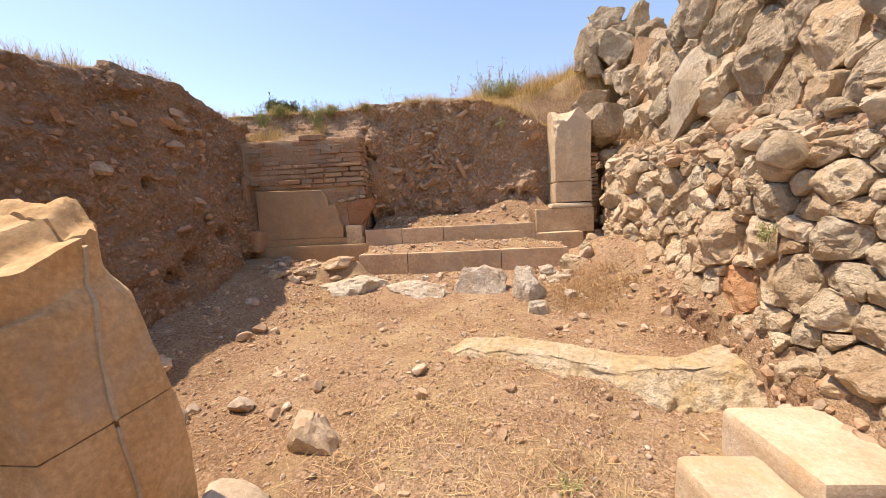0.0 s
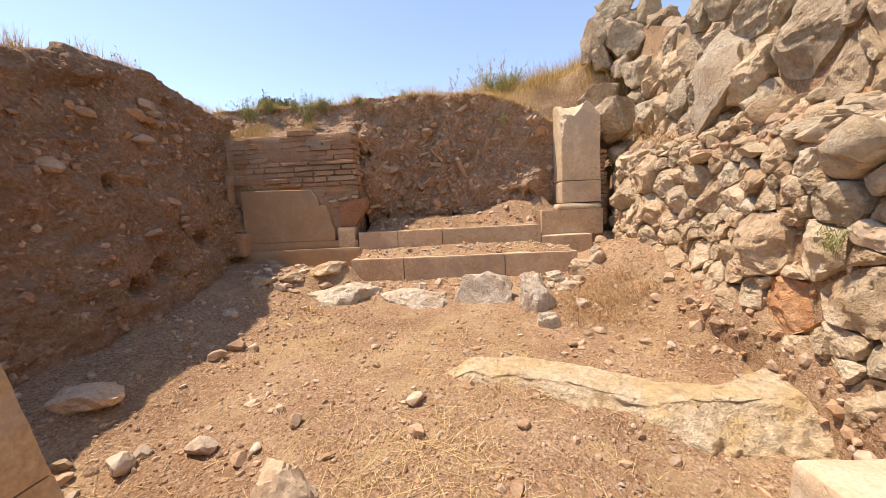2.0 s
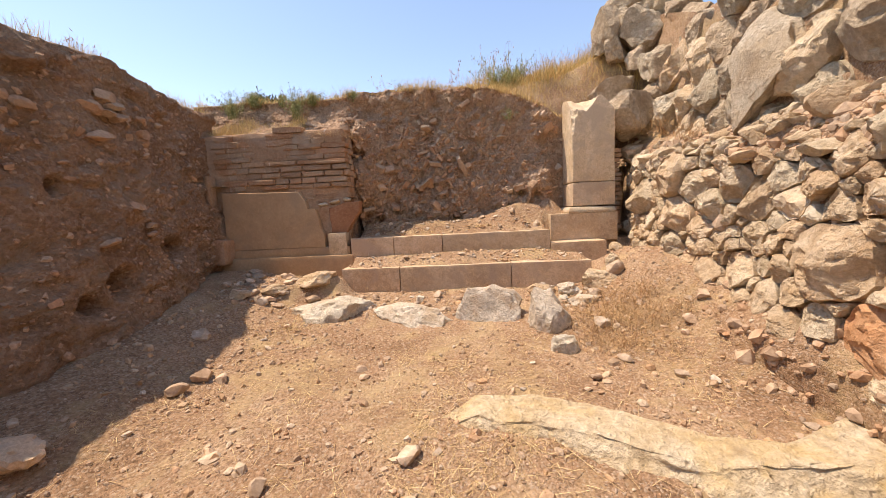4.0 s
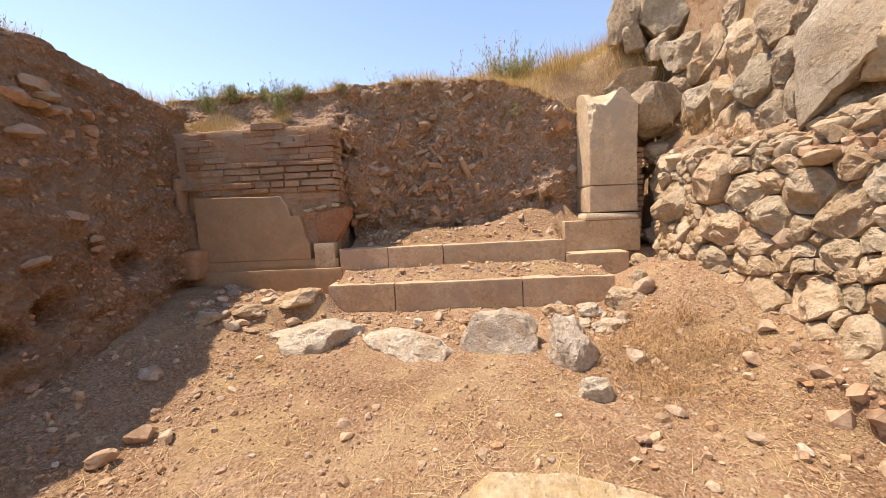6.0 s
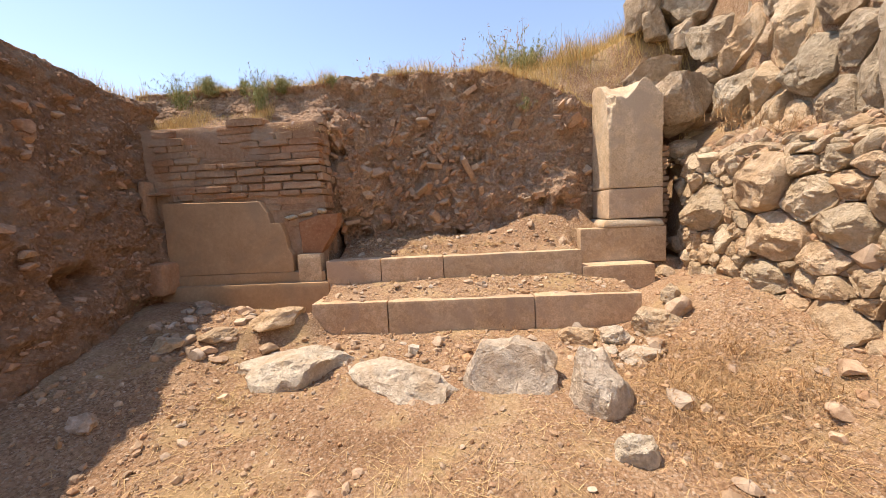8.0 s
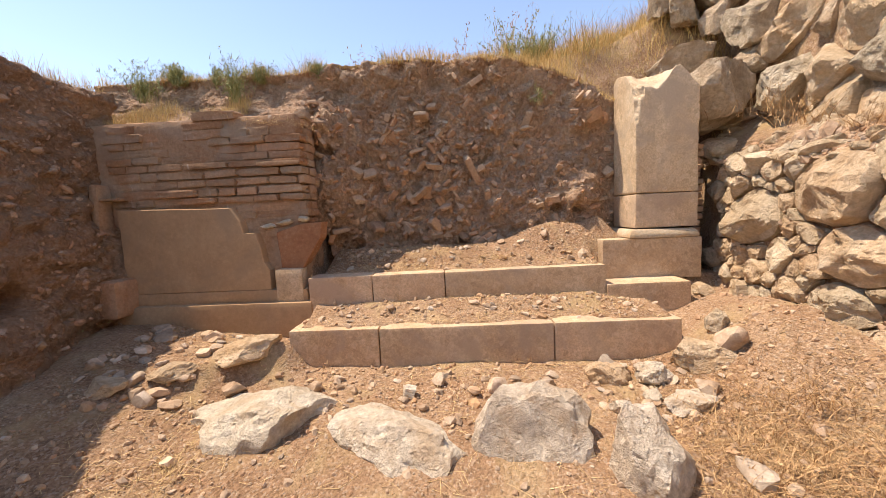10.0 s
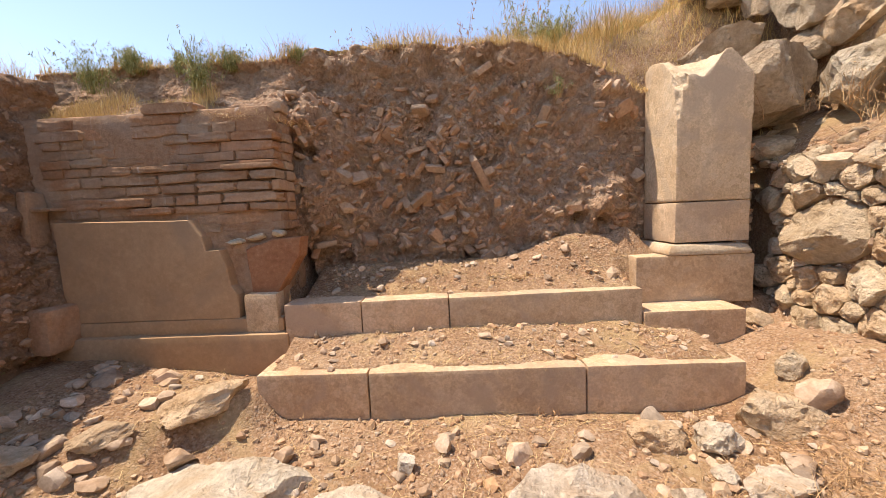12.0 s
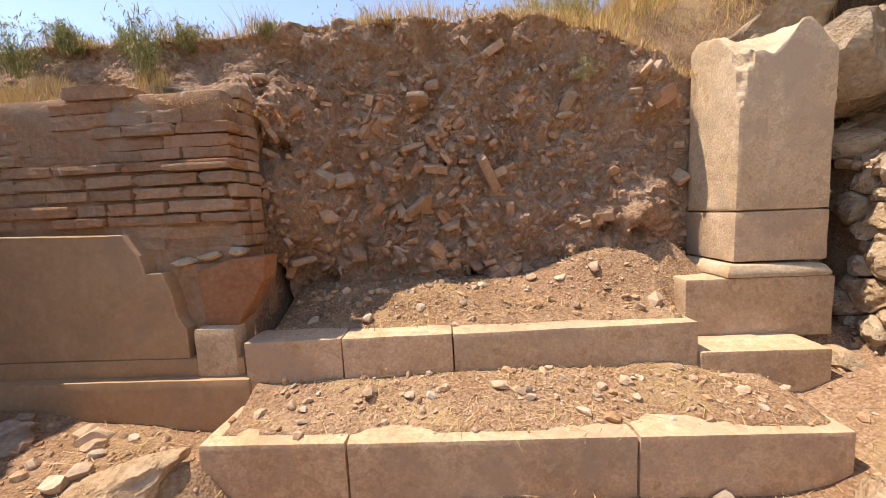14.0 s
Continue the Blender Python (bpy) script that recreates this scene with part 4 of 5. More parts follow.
# ---- big rocks in a row before the steps ----
for k, (x, y, sx, sy, sz, mat, label) in enumerate((
        (-1.60, 5.00, 1.15, 0.74, 0.74, WHITE, "large whitish boulder half sunk in soil"),
        (-0.64, 4.80, 0.96, 0.60, 0.38, WHITE, "low whitish boulder half sunk in soil"),
        (0.19, 4.82, 0.90, 0.70, 0.90, WHITE, "cracked pale boulder half sunk in soil"),
        (0.77, 4.53, 0.54, 0.46, 0.62, WHITE, "upright pale grey boulder on the soil"),
        (0.82, 4.06, 0.28, 0.22, 0.24, WHITE, "small white limestone lump on the soil"),
        (1.24, 5.33, 0.36, 0.24, 0.24, WHITE, "angular white stone near the step"),
        (1.64, 5.42, 0.50, 0.38, 0.30, RUBBLE, "tan stone near the step"),
        (0.90, 5.36, 0.40, 0.28, 0.22, RUBBLE, "flat pale stone near the step"),
        (1.90, 5.62, 0.17, 0.15, 0.28, RUBBLE, "upright tan stone beside the step"),
        (1.32, 5.03, 0.40, 0.24, 0.16, WHITE, "flat white stone on the slope"),
        (-2.62, 4.16, 0.20, 0.15, 0.13, STONE, "rounded brown stone in the shade"),
        (-0.98, 2.05, 0.36, 0.24, 0.34, PALE, "pointed tan stone sticking out of soil"),
        (-2.65, 2.62, 0.55, 0.34, 0.26, DRESSED, "smooth tan stone in the shade"),
        (-3.60, 3.72, 0.55, 0.5, 0.42, BANK, "earth-crusted boulder at the top of the bank"))):
    z = drop_z(x, y) if x > -3.3 else 2.76
    thing("boulder" if sx > 0.3 else "stone", rock_mesh("boulder", 930 + k * 11, mat, (sx, sy, sz), 4, cuts=16, rough=0.22, lumps=0.10, deep=(0.6, 0.9)), label, "rock", m=pose(x, y, z + sz * (-0.13 if sx > 0.7 else 0.10), 0, 0, 15 * math.sin(k * 5)))

# broken ridge of stone left of the lower step
for k, (x, y, sx, sy, sz, rz) in enumerate(((-1.96, 5.50, 0.62, 0.36, 0.22, 30), (-2.44, 5.24, 0.36, 0.24, 0.16, 20), (-2.78, 5.02, 0.30, 0.22, 0.14, 40))):
    thing("flat_stone", rock_mesh("flat_stone", 70 + k, RUBBLE, (sx, sy, sz), 4, cuts=14, rough=0.14, lumps=0.1, deep=(0.5, 0.85)), "rough tan slab bedded in the soil", "stone slab", m=pose(x, y, drop_z(x, y) + 0.02, 0, -8, rz))

# ---- low weathered wall ----
LOW_X = [-0.27, 0.0, 0.43, 0.70, 1.03, 1.31, 1.61, 2.08, 2.40, 2.60, 2.66]
LOW_BACK = [3.16, 3.33, 3.31, 3.20, 3.02, 2.84, 2.77, 2.93, 2.90, 2.80, 2.70]
LOW_FRONT = [3.12, 3.12, 3.02, 2.88, 2.71, 2.66, 2.64, 2.63, 2.62, 2.62, 2.64]
LOW_BASE = [3.08, 3.04, 2.88, 2.72, 2.52, 2.43, 2.39, 2.35, 2.32, 2.32, 2.50]
LOW_TOP = [-0.06, 0.05, 0.055, 0.05, 0.05, 0.04, 0.05, 0.085, 0.09, 0.08, -0.02]


def low_wall_face(u, v):
    """The stub's skin: up its back, over the worn top and down the rough, sloping front."""
    x = -0.27 + 2.93 * u
    yb, yf, y0, h = (np.interp(x, LOW_X, k) for k in (LOW_BACK, LOW_FRONT, LOW_BASE, LOW_TOP))
    low = -0.12 - 0.10 * smooth01(x, 0.2, 1.1)
    ragged = vnoise(np.c_[x, 3 * v, 0 * x], 3.5, 3, 2.0)
    yf = yf + 0.05 * ragged
    h = h + 0.02 * vnoise(np.c_[x, v, 0 * x], 5.0, 3, 12.0)
    w = np.stack([smooth01(v, 0.0, 0.12), smooth01(v, 0.12, 0.5), smooth01(v, 0.42, 0.95)])
    y = yb + 0.06 - 0.06 * w[0] + (yf - yb) * w[1] + (y0 - yf) * w[2]
    z = low + (h - low) * w[0] - 0.02 * w[1] + (low - h + 0.02) * smooth01(v, 0.47, 1.0)
    p = np.c_[x, y, z]
    face = w[2] * smooth01(v, 1.0, 0.9)
    d = (0.02 + 0.025 * face) * vnoise(p, 4, 3) + (0.010 + 0.034 * face) * vnoise(p, 13, 3, 3.0) + 0.014 * face * vnoise(p, 34, 2, 6.0)
    p[:, 1] -= d * (0.3 + 0.7 * face)
    p[:, 2] += d * (1 - 0.5 * face) * smooth01(v, 0.0, 0.1)
    return p


thing("low_wall", sheet("low_wall", low_wall_face, 240, 70, OCHRE), "low weathered ochre limestone wall stub", "wall", kind="structure")

# ---- dressed blocks near the start ----
thing("stone_block", rounded_box("stone_block", (1.25, 0.62, 0.42), PALE, 0.02, 0.8, 0.005, 0.04, 81), "large pale dressed block with a flat top", "stone block", m=pose(2.10, 1.77, -0.16, 0, 0, 0))
thing("stone_block", rounded_box("stone_block", (0.8, 0.3, 0.42), PALE, 0.02, 0.8, 0.005, 0.04, 82), "pale dressed block behind a larger one", "stone block", m=pose(2.48, 2.22, -0.14))
thing("stone_block", rounded_box("stone_block", (0.42, 0.9, 0.30), PALE, 0.025, 0.9, 0.006, 0.04, 83), "low pale step block on the soil", "stone block", m=pose(1.26, 1.36, -0.20))
thing("stone_block", rock_mesh("stone_block", 84, OCHRE, (0.7, 0.4, 0.2), 3, cuts=6), "low ochre stone in the soil", "stone block", m=pose(0.75, 1.25, -0.24))


def stump_piece(name, x0, x1, y0, y1, z0, z1, mat, label="", proud=0.0):
    """A piece of the cracked upright block: all pieces share one leaning, weathered face and one broken top."""
    c = np.array(((x0 + x1) / 2, (y0 + y1) / 2, (z0 + z1) / 2))

    def weathered(p):
        q = p + c
        east = smooth01(q[:, 0], -1.7, -1.15)
        q[:, 0] += east * (0.02 - 0.20 * smooth01(q[:, 2], 0.25, 1.30) + proud) + 0.014 * vnoise(p + c, 3, 3) + 0.006 * vnoise(p + c, 14, 3)
        q[:, 0] -= 0.07 * smooth01(q[:, 1], 1.10, 1.26) * smooth01(q[:, 2], 1.0, 1.25)
        up = smooth01(p[:, 2] + c[2], 0.95, 1.28)
        top = -0.16 * smooth01(q[:, 1], 1.15, 0.82) - 0.10 * smooth01(q[:, 0], -1.42, -1.36) + 0.05 * vnoise(p + c, 4, 3) + 0.03 * vnoise(p + c, 12, 3)
        q[:, 2] += up * top
        q[:, 1] += 0.12 * smooth01(q[:, 2], 0.55, 1.25) * np.clip(1 - np.abs(p[:, 1] + c[1] - 1.02) / 0.21, 0, 1)
        q[:, 1] += 0.010 * vnoise(p + c, 5, 3, 7.0) * (smooth01(p[:, 1] + c[1], 0.9, 0.84) + smooth01(p[:, 1] + c[1], 1.2, 1.24))
        return q - c

    part(name, rounded_box(name, (x1 - x0, y1 - y0, z1 - z0), mat, 0.002, 0.6, 0.0, 0.022, 91, weathered), stump, label, sback @ pose(*c))


stump = tagged(new("door_jamb"), "broken upright tan stone block with a crack", "stone block")
stump.location = (-1.55, 1.03, -0.25)
sback = Matrix.Translation(-stump.location)
for z0, z1, kind in ((0.637, 1.36, "upper"), (-0.32, 0.634, "lower")):
    stump_piece(kind + "_block", -1.98, -1.10, 0.82, 1.014, z0, z1, STUMP, kind + " block in front of the crack")
    stump_piece(kind + "_split_piece", -1.98, -1.10, 1.026, 1.25, z0, z1, STUMP, kind + " piece split off by the crack")
    stump_piece(kind + "_vein", -1.96, -1.098, 1.0125, 1.0275, z0, z1 - 0.02, PALE, "pale mineral vein filling the crack", 0.005)
thing("stone_block", rock_mesh("stone_block", 94, PALE, (0.34, 0.34, 0.4), 3, cuts=9), "pale broken stone against the upright block", "stone block", m=pose(-0.98, 1.22, 0.02))

# ---- loose stones ----
LOOSE = rock_library("stone", STONE, 14, 1200, 2, cuts=11, rough=0.06)


def loose(x, y, s, label="loose angular tan stone on the ground"):
    ob = thing("stone", LOOSE[int(r.integers(14))], label, "stone", "loose stones", m=pose(x, y, drop_z(x, y) + s * 0.12, r.uniform(-20, 20), r.uniform(-20, 20), r.uniform(0, 360)) @ Matrix.Diagonal((s * r.uniform(0.8, 1.4), s * r.uniform(0.7, 1.0), s * r.uniform(0.5, 0.8), 1)))
    return ob


def placed(x, y, size, tall, mat, label, k):
    thing("stone", rock_mesh("stone", 1700 + k, mat, (size, size * 0.75, size * tall), 3, cuts=10, rough=0.12), label, "stone", "loose stones", m=pose(x, y, drop_z(x, y) + size * tall * 0.25, 0, 0, 50 * k))


for k, (x, y, size, tall) in enumerate(((1.0, 5.44, 0.27, 0.6), (0.07, 5.28, 0.22, 0.7), (-0.38, 5.35, 0.15, 0.7), (-0.60, 5.20, 0.16, 0.9), (-1.95, 5.22, 0.2, 0.7), (-1.34, 5.26, 0.14, 0.9), (0.84, 4.96, 0.18, 0.8), (1.83, 5.36, 0.22, 1.2), (1.50, 5.10, 0.24, 0.6), (1.13, 5.12, 0.17, 0.6), (-0.1, 5.2, 0.12, 0.7), (0.45, 5.3, 0.16, 0.6))):
    placed(x, y, size, tall, WHITE if k % 3 == 0 else STONE, "whitish broken stone near the step" if k % 3 == 0 else "tan broken stone near the step", k)
for k, (x, y, size, tall) in enumerate(((-2.28, 3.42, 0.16, 0.7), (-2.22, 3.62, 0.18, 0.7), (-2.08, 3.66, 0.13, 0.7), (-1.66, 2.38, 0.18, 0.7), (-2.0, 2.34, 0.13, 0.6), (-1.37, 2.29, 0.12, 0.6), (-0.36, 2.5, 0.14, 0.6), (0.32, 2.54, 0.11, 0.6), (-1.17, 2.6, 0.12, 0.8), (-2.04, 2.22, 0.2, 0.7), (1.26, 3.82, 0.13, 0.6), (1.93, 4.06, 0.17, 0.5), (2.12, 4.2, 0.17, 0.6), (1.55, 3.55, 0.12, 0.6), (0.95, 3.6, 0.10, 0.7))):
    placed(x, y, size, tall, STONE, "angular tan stone lying on the soil", 40 + k)
for _ in range(90):
    x, y = r.uniform(-2.9, 2.0), r.uniform(1.6, 5.55)
    loose(x, y, 0.03 + r.gamma(2.0, 0.016))
for _ in range(45):
    loose(r.uniform(-3.1, -2.3), r.uniform(5.0, 6.0), 0.05 + r.gamma(2.5, 0.026), "broken grey stone in the shade")
for _ in range(50):
    loose(r.uniform(-1.5, 1.5), r.uniform(5.78, 6.08), 0.025 + r.gamma(2.0, 0.014), "small broken stone on the step")
for _ in range(45):
    loose(r.uniform(-1.5, 1.2), r.uniform(6.4, 6.85), 0.03 + r.gamma(2.0, 0.016), "small broken stone on the niche floor")
for _ in range(45):
    loose(r.uniform(-1.6, 1.7), r.uniform(4.85, 5.6), 0.04 + r.gamma(2.2, 0.018), "broken stone at the foot of the step")

n = 12500
px, py = r.uniform(-3.2, 2.45, n), 0.5 + 6.6 * r.random(n) ** 0.9
flat = np.c_[px, py, np.zeros(n)]
pz = ground_z(px, py) + 0.030 * vnoise(flat, 1.7, 3) + 0.012 * vnoise(flat, 9.0, 3)
ok = (pz < 1.6) & (r.random(n) < 0.35 + 0.65 * smooth01(vnoise(flat, 1.1, 2, 6.0), -0.2, 0.3))
sz = (0.003 + r.gamma(1.2, 0.0048, n))[ok]
thing("gravel", crumbs("gravel", np.c_[px, py, pz + 0.002][ok], sz, PEBBLE, 35), "scattered gravel and soil crumbs", "gravel", kind="stuff")

places = []
for n, x0, x1, y0, y1 in ((500, -1.7, 1.9, 4.75, 5.62), (190, -1.55, 1.55, 5.80, 6.18), (230, -1.5, 1.3, 6.42, 6.9), (420, 1.0, 2.2, 2.9, 5.6), (420, -3.1, -2.0, 3.2, 6.0), (500, -2.2, 1.6, 1.6, 4.4)):
    places.append(np.c_[r.uniform(x0, x1, n), r.uniform(y0, y1, n)])
q = np.concatenate(places)
flat = np.c_[q, np.zeros(len(q))]
qz = ground_z(q[:, 0], q[:, 1]) + 0.030 * vnoise(flat, 1.7, 3) + 0.012 * vnoise(flat, 9.0, 3)
ok = qz < 1.7
thing("rubble", crumbs("rubble", np.c_[q, qz + 0.003][ok], (0.005 + r.gamma(1.4, 0.0058, len(q)))[ok], CHIP, 36, (0.45, 1.5)), "small pale stone chips strewn on the soil", "rubble", kind="stuff")

# ---- dry grass, weeds and bushes ----
def sheet_z(x, y):
    flat = np.c_[x, y, np.zeros(len(x))]
    return ground_z(x, y) + 0.030 * vnoise(flat, 1.7, 3) + 0.012 * vnoise(flat, 9.0, 3)


n = 26000
x, y = r.uniform(-2.6, 2.2, n), r.uniform(0.8, 6.9, n)
patch = vnoise(np.c_[x, y, 0 * x], 1.5, 3, 4.0)
ok = (r.random(n) < 0.12 + 0.88 * smooth01(patch, -0.1, 0.35)) & (ground_z(x, y) < 1.5)
x, y = x[ok], y[ok]
k = len(x)
a = r.uniform(0, 2 * math.pi, k)
ln = r.uniform(0.03, 0.20, k)
thing("straw", blade_mesh("straw", np.c_[x, y, sheet_z(x, y) + 0.004], r.uniform(0.0, 0.04, k), np.c_[np.cos(a) * ln, np.sin(a) * ln, 0 * a], np.full(k, 0.004), STRAW), "dry straw lying on the soil", "straw", kind="stuff")


n = 9000
x, y = 1.62 + r.normal(size=n) * 0.38, 4.55 + r.normal(size=n) * 0.45
ok = (x < 2.35) & (y < 5.6)
x, y = x[ok], y[ok]
k = len(x)
a = r.uniform(0, 2 * math.pi, k)
ln = r.uniform(0.02, 0.12, k)
thing("dry_litter", blade_mesh("dry_litter", np.c_[x, y, sheet_z(x, y)], r.gamma(1.1, 0.014, k), np.c_[np.cos(a) * ln, np.sin(a) * ln, 0 * a], np.full(k, 0.0045), DRYTWIG), "tangle of dry brown plant litter", "litter", kind="stuff")


def meadow(name, label, x, y, high, mat, width=0.005, wild=0.5, z=None):
    k = len(x)
    a = r.uniform(0, 2 * math.pi, k)
    h = high * r.uniform(0.4, 1.2, k) * (0.35 + 1.1 * smooth01(vnoise(np.c_[x, y, 0 * x], 3.1, 2, 2.5), -0.35, 0.45))
    z = sheet_z(x, y) if z is None else z
    thing(name, blade_mesh(name, np.c_[x, y, z - 0.02], h, np.c_[np.cos(a), np.sin(a), 0 * a] * (h * r.uniform(0.1, wild, k))[:, None], np.full(k, width) * r.uniform(0.6, 1.4, k), mat, 0.8, 3), label, "grass", kind="stuff")


n = 14000
x = r.uniform(-4.4, 1.75, n)
keep = r.random(n) < 0.45 + 0.55 * smooth01(vnoise(np.c_[x, 0 * x, 0 * x], 2.2, 3, 5.0), -0.15, 0.35)
x = x[keep]
y = 6.88 + 0.10 * smooth01(x, -1.9, -1.4) + r.gamma(1.5, 0.12, len(x))
meadow("dry_grass", "dry golden grass along the top of the bank", x, y, 0.13, GRASS, 0.005, 1.1, z=np.maximum(niche_top(x), sheet_z(x, y)) - 0.01)
n = 20000
x, y = r.uniform(0.2, 3.3, n), r.uniform(7.1, 9.6, n)
meadow("dry_grass", "tall dry golden grass on the slope", x, y, 0.25, GRASS, 0.006, 1.1)
n = 1500
x, y = r.uniform(0.9, 3.2, n), r.uniform(7.6, 9.6, n)
meadow("green_grass", "half-dry greenish grass on the slope", x, y, 0.30, GREENGRASS, 0.006, 0.9)
n = 4500
y = r.uniform(0.5, 6.6, n)
x = bank_x(y, bank_top(y)) - 0.0 - r.gamma(1.3, 0.14, n)
meadow("dry_grass", "dry grass along the top of the western bank", x, y, 0.14, GRASS, z=bank_top(y) + 0.0 * x)
n = 4000
q = niche_face(r.uniform(0.06, 0.30, n), r.uniform(0.06, 0.45, n))
meadow("dry_grass", "short dry grass above the brick wall", q[:, 0], q[:, 1], 0.12, GRASS, z=q[:, 2])


def bush(name, label, x, y, z, wide, high, stems, leaves, stem_mat, leaf_mat, leaf=0.018, spread=0.6, foot=0.12):
    ob = tagged(new(name), label, "shrub" if leaf_mat is GREEN else "weed")
    ob.location = (x, y, z)
    base = np.c_[r.normal(size=stems) * wide * foot, r.normal(size=stems) * wide * foot, np.full(stems, -0.02)]
    a = r.uniform(0, 2 * math.pi, stems)
    out = np.abs(r.normal(size=stems)) * wide * spread
    lean = np.c_[np.cos(a) * out, np.sin(a) * out, np.zeros(stems)]
    h = high * r.uniform(0.4, 1.0, stems)
    part("stalk", blade_mesh("stalk", base, h, lean, np.full(stems, 0.005), stem_mat, 0.6, 4), ob)["kind"] = "stuff"
    if leaves:
        i = r.integers(stems, size=leaves)
        s = r.uniform(0.25, 1.0, leaves)
        p = base[i] + lean[i] * (s ** 1.6)[:, None] + np.c_[np.zeros(leaves), np.zeros(leaves), h[i] * s] + r.normal(size=(leaves, 3)) * 0.012
        part("foliage", blade_mesh("foliage", p, r.normal(size=leaves) * leaf, r.normal(size=(leaves, 3)) * leaf, np.full(leaves, leaf * 0.55), leaf_mat, 0.3, 2), ob)["kind"] = "stuff"
    return ob


for x, y, w, h in ((-3.4, 6.9, 0.3, 0.3), (-2.42, 6.95, 0.24, 0.3), (-2.95, 6.95, 0.16, 0.26), (-1.75, 6.98, 0.18, 0.18), (0.70, 8.2, 0.75, 0.75), (1.15, 8.3, 0.7, 0.7), (0.95, 8.0, 0.6, 0.6), (-0.9, 7.3, 0.35, 0.28), (-2.1, 7.25, 0.35, 0.28), (-3.95, 5.75, 0.3, 0.3)):
    bush("green_shrub", "small grey-green shrub on the bank's edge", x, y, max(drop_z(x, y), float(niche_top(x)) - 0.06 if y > 6.5 else 0), w * 0.9, h * 0.75, 50, int(1100 + 3600 * w), GREENGRASS, GREEN, 0.016 + 0.008 * w)
for x, y, z, w, h in ((-3.70, 6.74, 3.05, 0.34, 0.46), (-2.62, 6.72, 2.98, 0.30, 0.50)):
    bush("green_shrub", "grey-green shrub rooted in the bank's lip", x, y, z, w, h, 60, 1500, GREENGRASS, GREEN, 0.018)
bush("green_shrub", "green tuft hanging from the earth bank", 0.80, 6.98, 2.82, 0.14, 0.22, 24, 260, DRYTWIG, GREEN)
bush("green_plant", "low green herb growing in the soil", 0.50, 1.72, drop_z(0.5, 1.72), 0.16, 0.08, 30, 260, GREENGRASS, GREEN, 0.012)
bush("green_plant", "small green plant growing from the wall", 2.03, 2.50, 0.98, 0.12, 0.14, 26, 260, GREENGRASS, GREEN, 0.014)
for x, y, w, h in ((1.35, 4.55, 0.42, 0.20), (1.7, 4.4, 0.4, 0.18), (1.25, 4.2, 0.35, 0.15), (1.6, 4.85, 0.4, 0.18), (1.9, 4.75, 0.3, 0.18), (1.5, 4.05, 0.35, 0.14), (1.95, 4.3, 0.3, 0.14)):
    bush("dry_bush", "dry brown tangled thistle bush on the soil", x, y, drop_z(x, y), w, h, 130, 500, DRYTWIG, DRYTWIG, 0.014, 0.6, 0.35)
for x, y, z, w, h in ((2.72, 6.15, 2.42, 0.5, 0.42), (2.62, 5.75, 2.22, 0.4, 0.3), (2.55, 5.2, 2.08, 0.3, 0.2)):
    bush("dry_bush", "dry brown twigs tangled between the boulders", x, y, z, w, h * 0.7, 60, 260, DRYTWIG, DRYTWIG, 0.012, 0.8, 0.3)
for x, y in ((0.12, 3.0), (-0.75, 2.0), (-0.55, 1.95), (0.35, 2.9), (-1.9, 4.72), (-0.6, 6.5), (0.25, 6.62), (-0.15, 2.6), (-0.35, 2.2), (0.1, 2.2), (-0.6, 2.45), (0.25, 1.9), (-1.95, 4.6)):
    bush("dry_weed", "dry yellow weed tuft on the soil", x, y, drop_z(x, y), 0.34, 0.06, 110, 160, STRAW, STRAW, 0.012, 0.35, 0.45)


for x, y, z in ((-2.12, 6.34, 2.60), (-1.92, 6.36, 2.58), (-2.3, 6.4, 2.64), (-1.78, 6.4, 2.56)):
    bush("dry_weed", "dry straw tangle on the broken top of bricks", x, y, z, 0.30, 0.05, 80, 60, STRAW, STRAW, 0.012, 0.45, 0.4)


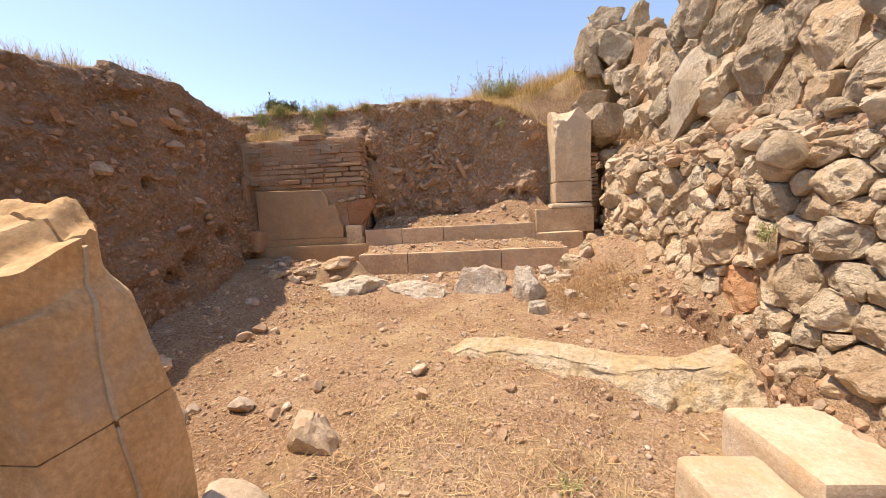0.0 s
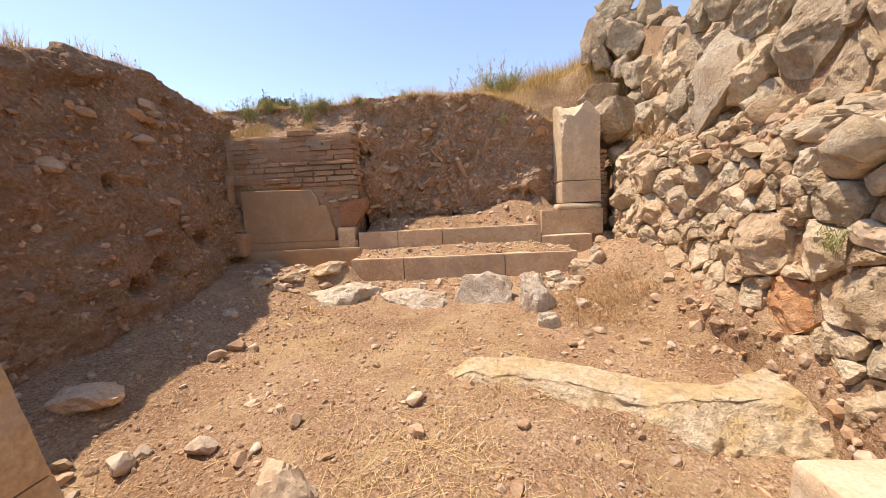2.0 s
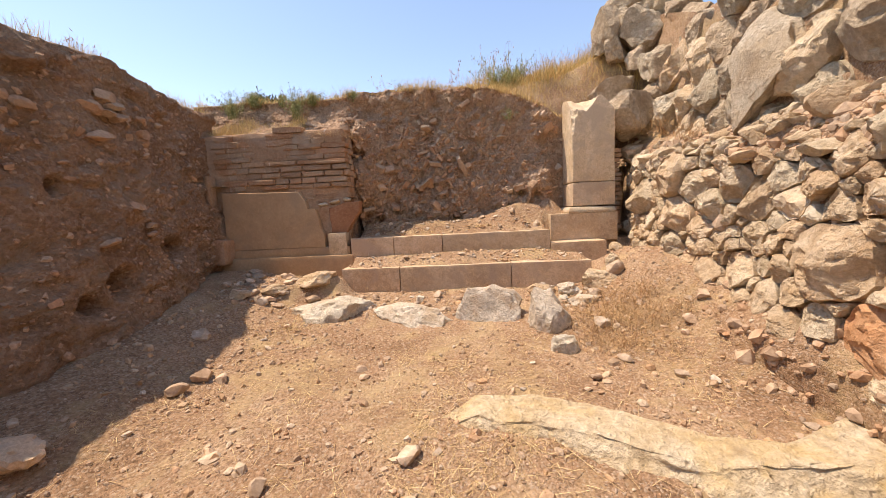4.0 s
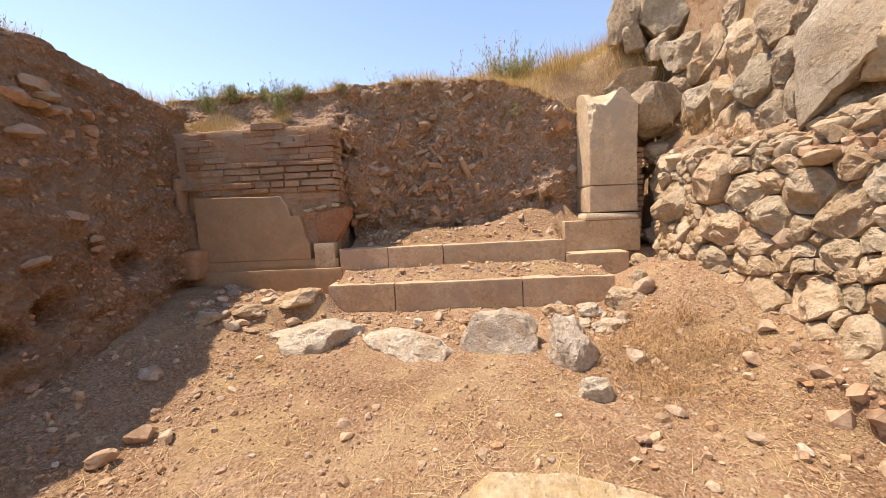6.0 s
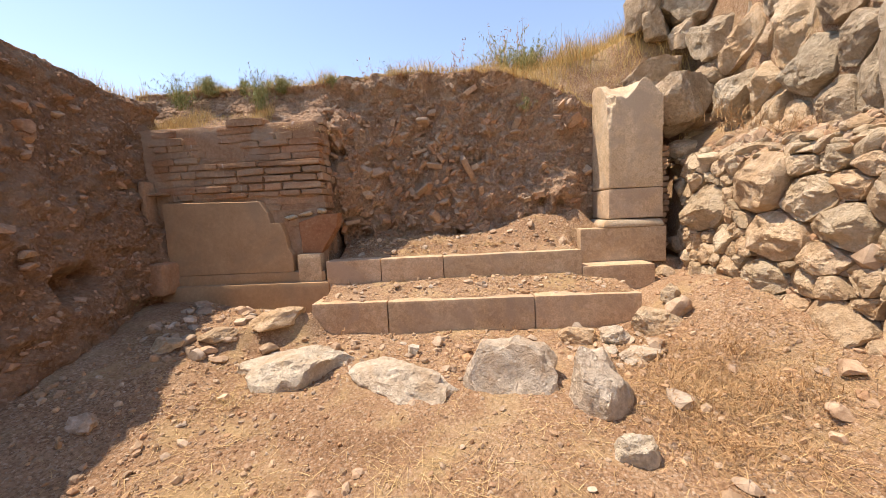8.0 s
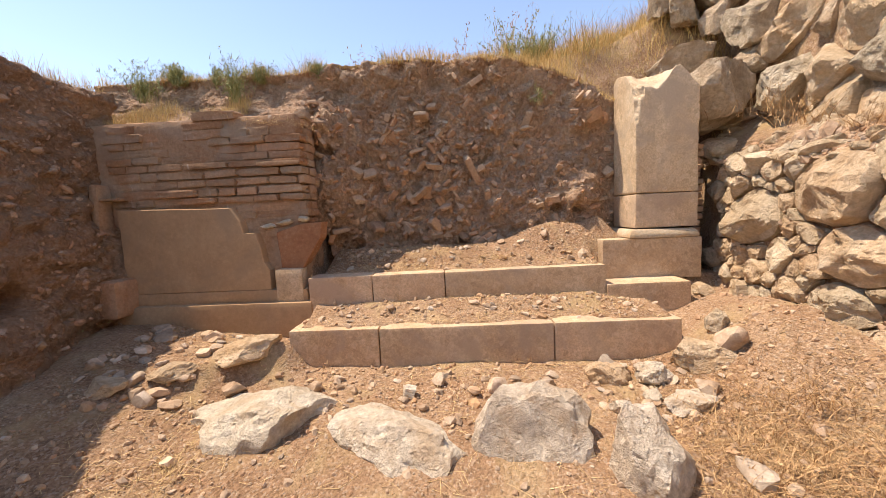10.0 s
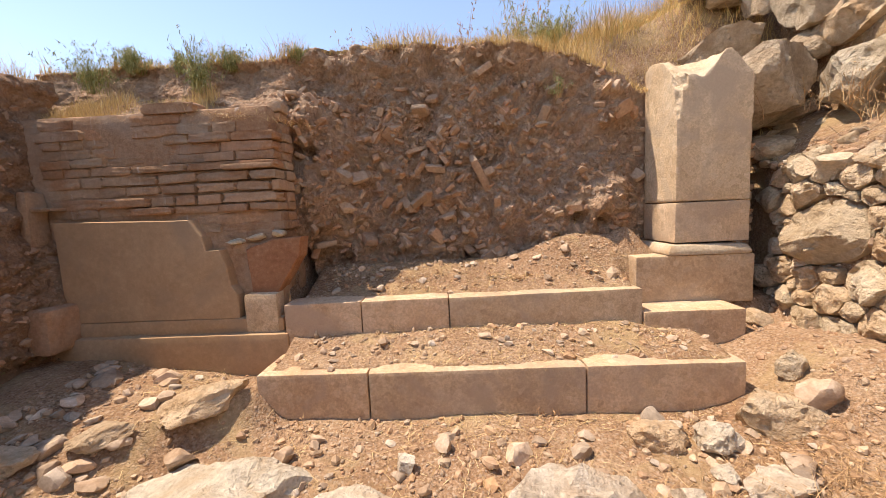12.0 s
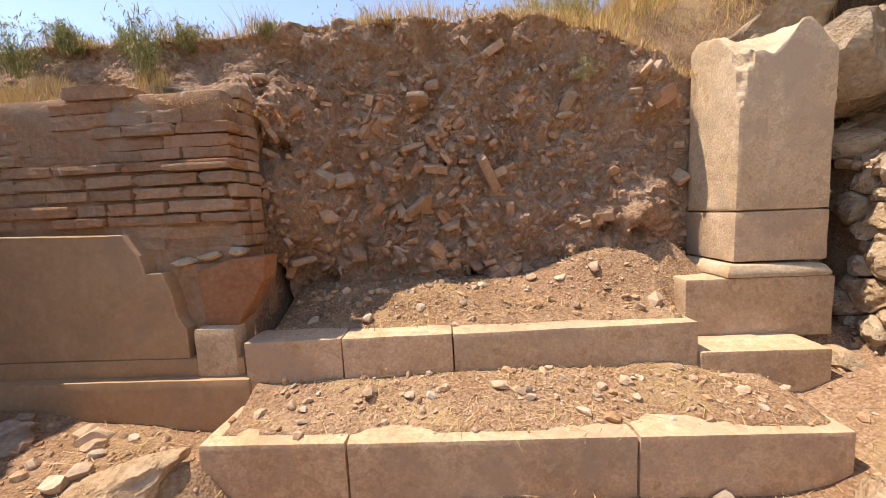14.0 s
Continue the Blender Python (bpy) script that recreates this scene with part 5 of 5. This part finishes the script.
def stalk_weed(x, y, high, count):
    ob = tagged(new("tall_weed"), "tall dry weed stalks with seed heads", "weed", "tall dry weeds")
    ob.location = (x, y, drop_z(x, y))
    base = np.c_[r.normal(size=count) * 0.05, r.normal(size=count) * 0.05, np.full(count, -0.02)]
    lean = np.c_[r.normal(size=count) * 0.08, r.normal(size=count) * 0.08, np.zeros(count)]
    h = high * r.uniform(0.6, 1.0, count)
    part("stalk", blade_mesh("stalk", base, h, lean, np.full(count, 0.006 + 0.006 * min(high, 1.0)), DRYTWIG, 0.4, 4), ob)["kind"] = "stuff"
    i = np.repeat(np.arange(count), 14)
    s = r.uniform(0.45, 1.0, len(i))
    p = base[i] + lean[i] * (s ** 1.4)[:, None] + np.c_[0 * s, 0 * s, h[i] * s] + r.normal(size=(len(i), 3)) * 0.025
    part("seed_head", blade_mesh("seed_head", p, r.uniform(-0.01, 0.03, len(i)), r.normal(size=(len(i), 3)) * 0.018, np.full(len(i), 0.010 + 0.012 * min(high, 1.0)), DRYTWIG, 0.3, 2), ob)["kind"] = "stuff"


for x, y, h, c in ((-0.05, 7.7, 0.65, 7), (-1.35, 7.7, 0.55, 6), (0.65, 8.2, 1.0, 9), (0.95, 8.3, 1.0, 9), (1.3, 8.5, 0.6, 6), (-0.7, 7.8, 0.35, 5), (1.9, 8.6, 0.5, 6), (-3.95, 4.6, 0.35, 5), (-3.98, 5.3, 0.4, 6), (-2.3, 7.7, 0.35, 5), (-3.95, 2.9, 0.4, 6), (-3.2, 7.5, 0.35, 5)):
    stalk_weed(x, y, h, c)

for x, y, h in ((-0.80, 6.12, 0.13), (-0.50, 6.13, 0.15), (-1.32, 5.58, 0.12), (0.35, 5.60, 0.10)):
    stalk_weed(x, y, h, 2)

# ---- far tree ----
tree = tagged(new("tree"), "distant dark green round-crowned tree", "tree")
tx, ty = -8.3, 17.0
tree.location = (tx, ty, drop_z(tx, ty))
th = np.linspace(0, 2 * math.pi, 12, endpoint=False)
trunk = np.concatenate([np.c_[np.cos(th) * (0.16 - 0.03 * k), np.sin(th) * (0.16 - 0.03 * k), np.full(12, -0.2 + k * 0.7)] for k in range(4)])
tf = [[k * 12 + i, k * 12 + (i + 1) % 12, (k + 1) * 12 + (i + 1) % 12, (k + 1) * 12 + i] for k in range(3) for i in range(12)]
part("trunk", mesh_of("trunk", trunk, tf, BARK), tree)
n = 5000
c = r.normal(size=(26, 3)) * np.array((0.30, 0.30, 0.20)) + np.array((0, 0, 2.5))
p = c[r.integers(26, size=n)] + r.normal(size=(n, 3)) * 0.13
part("crown", blade_mesh("crown", p, r.normal(size=n) * 0.06, r.normal(size=(n, 3)) * 0.07, np.full(n, 0.07), DARKLEAF, 0.3, 2), tree)
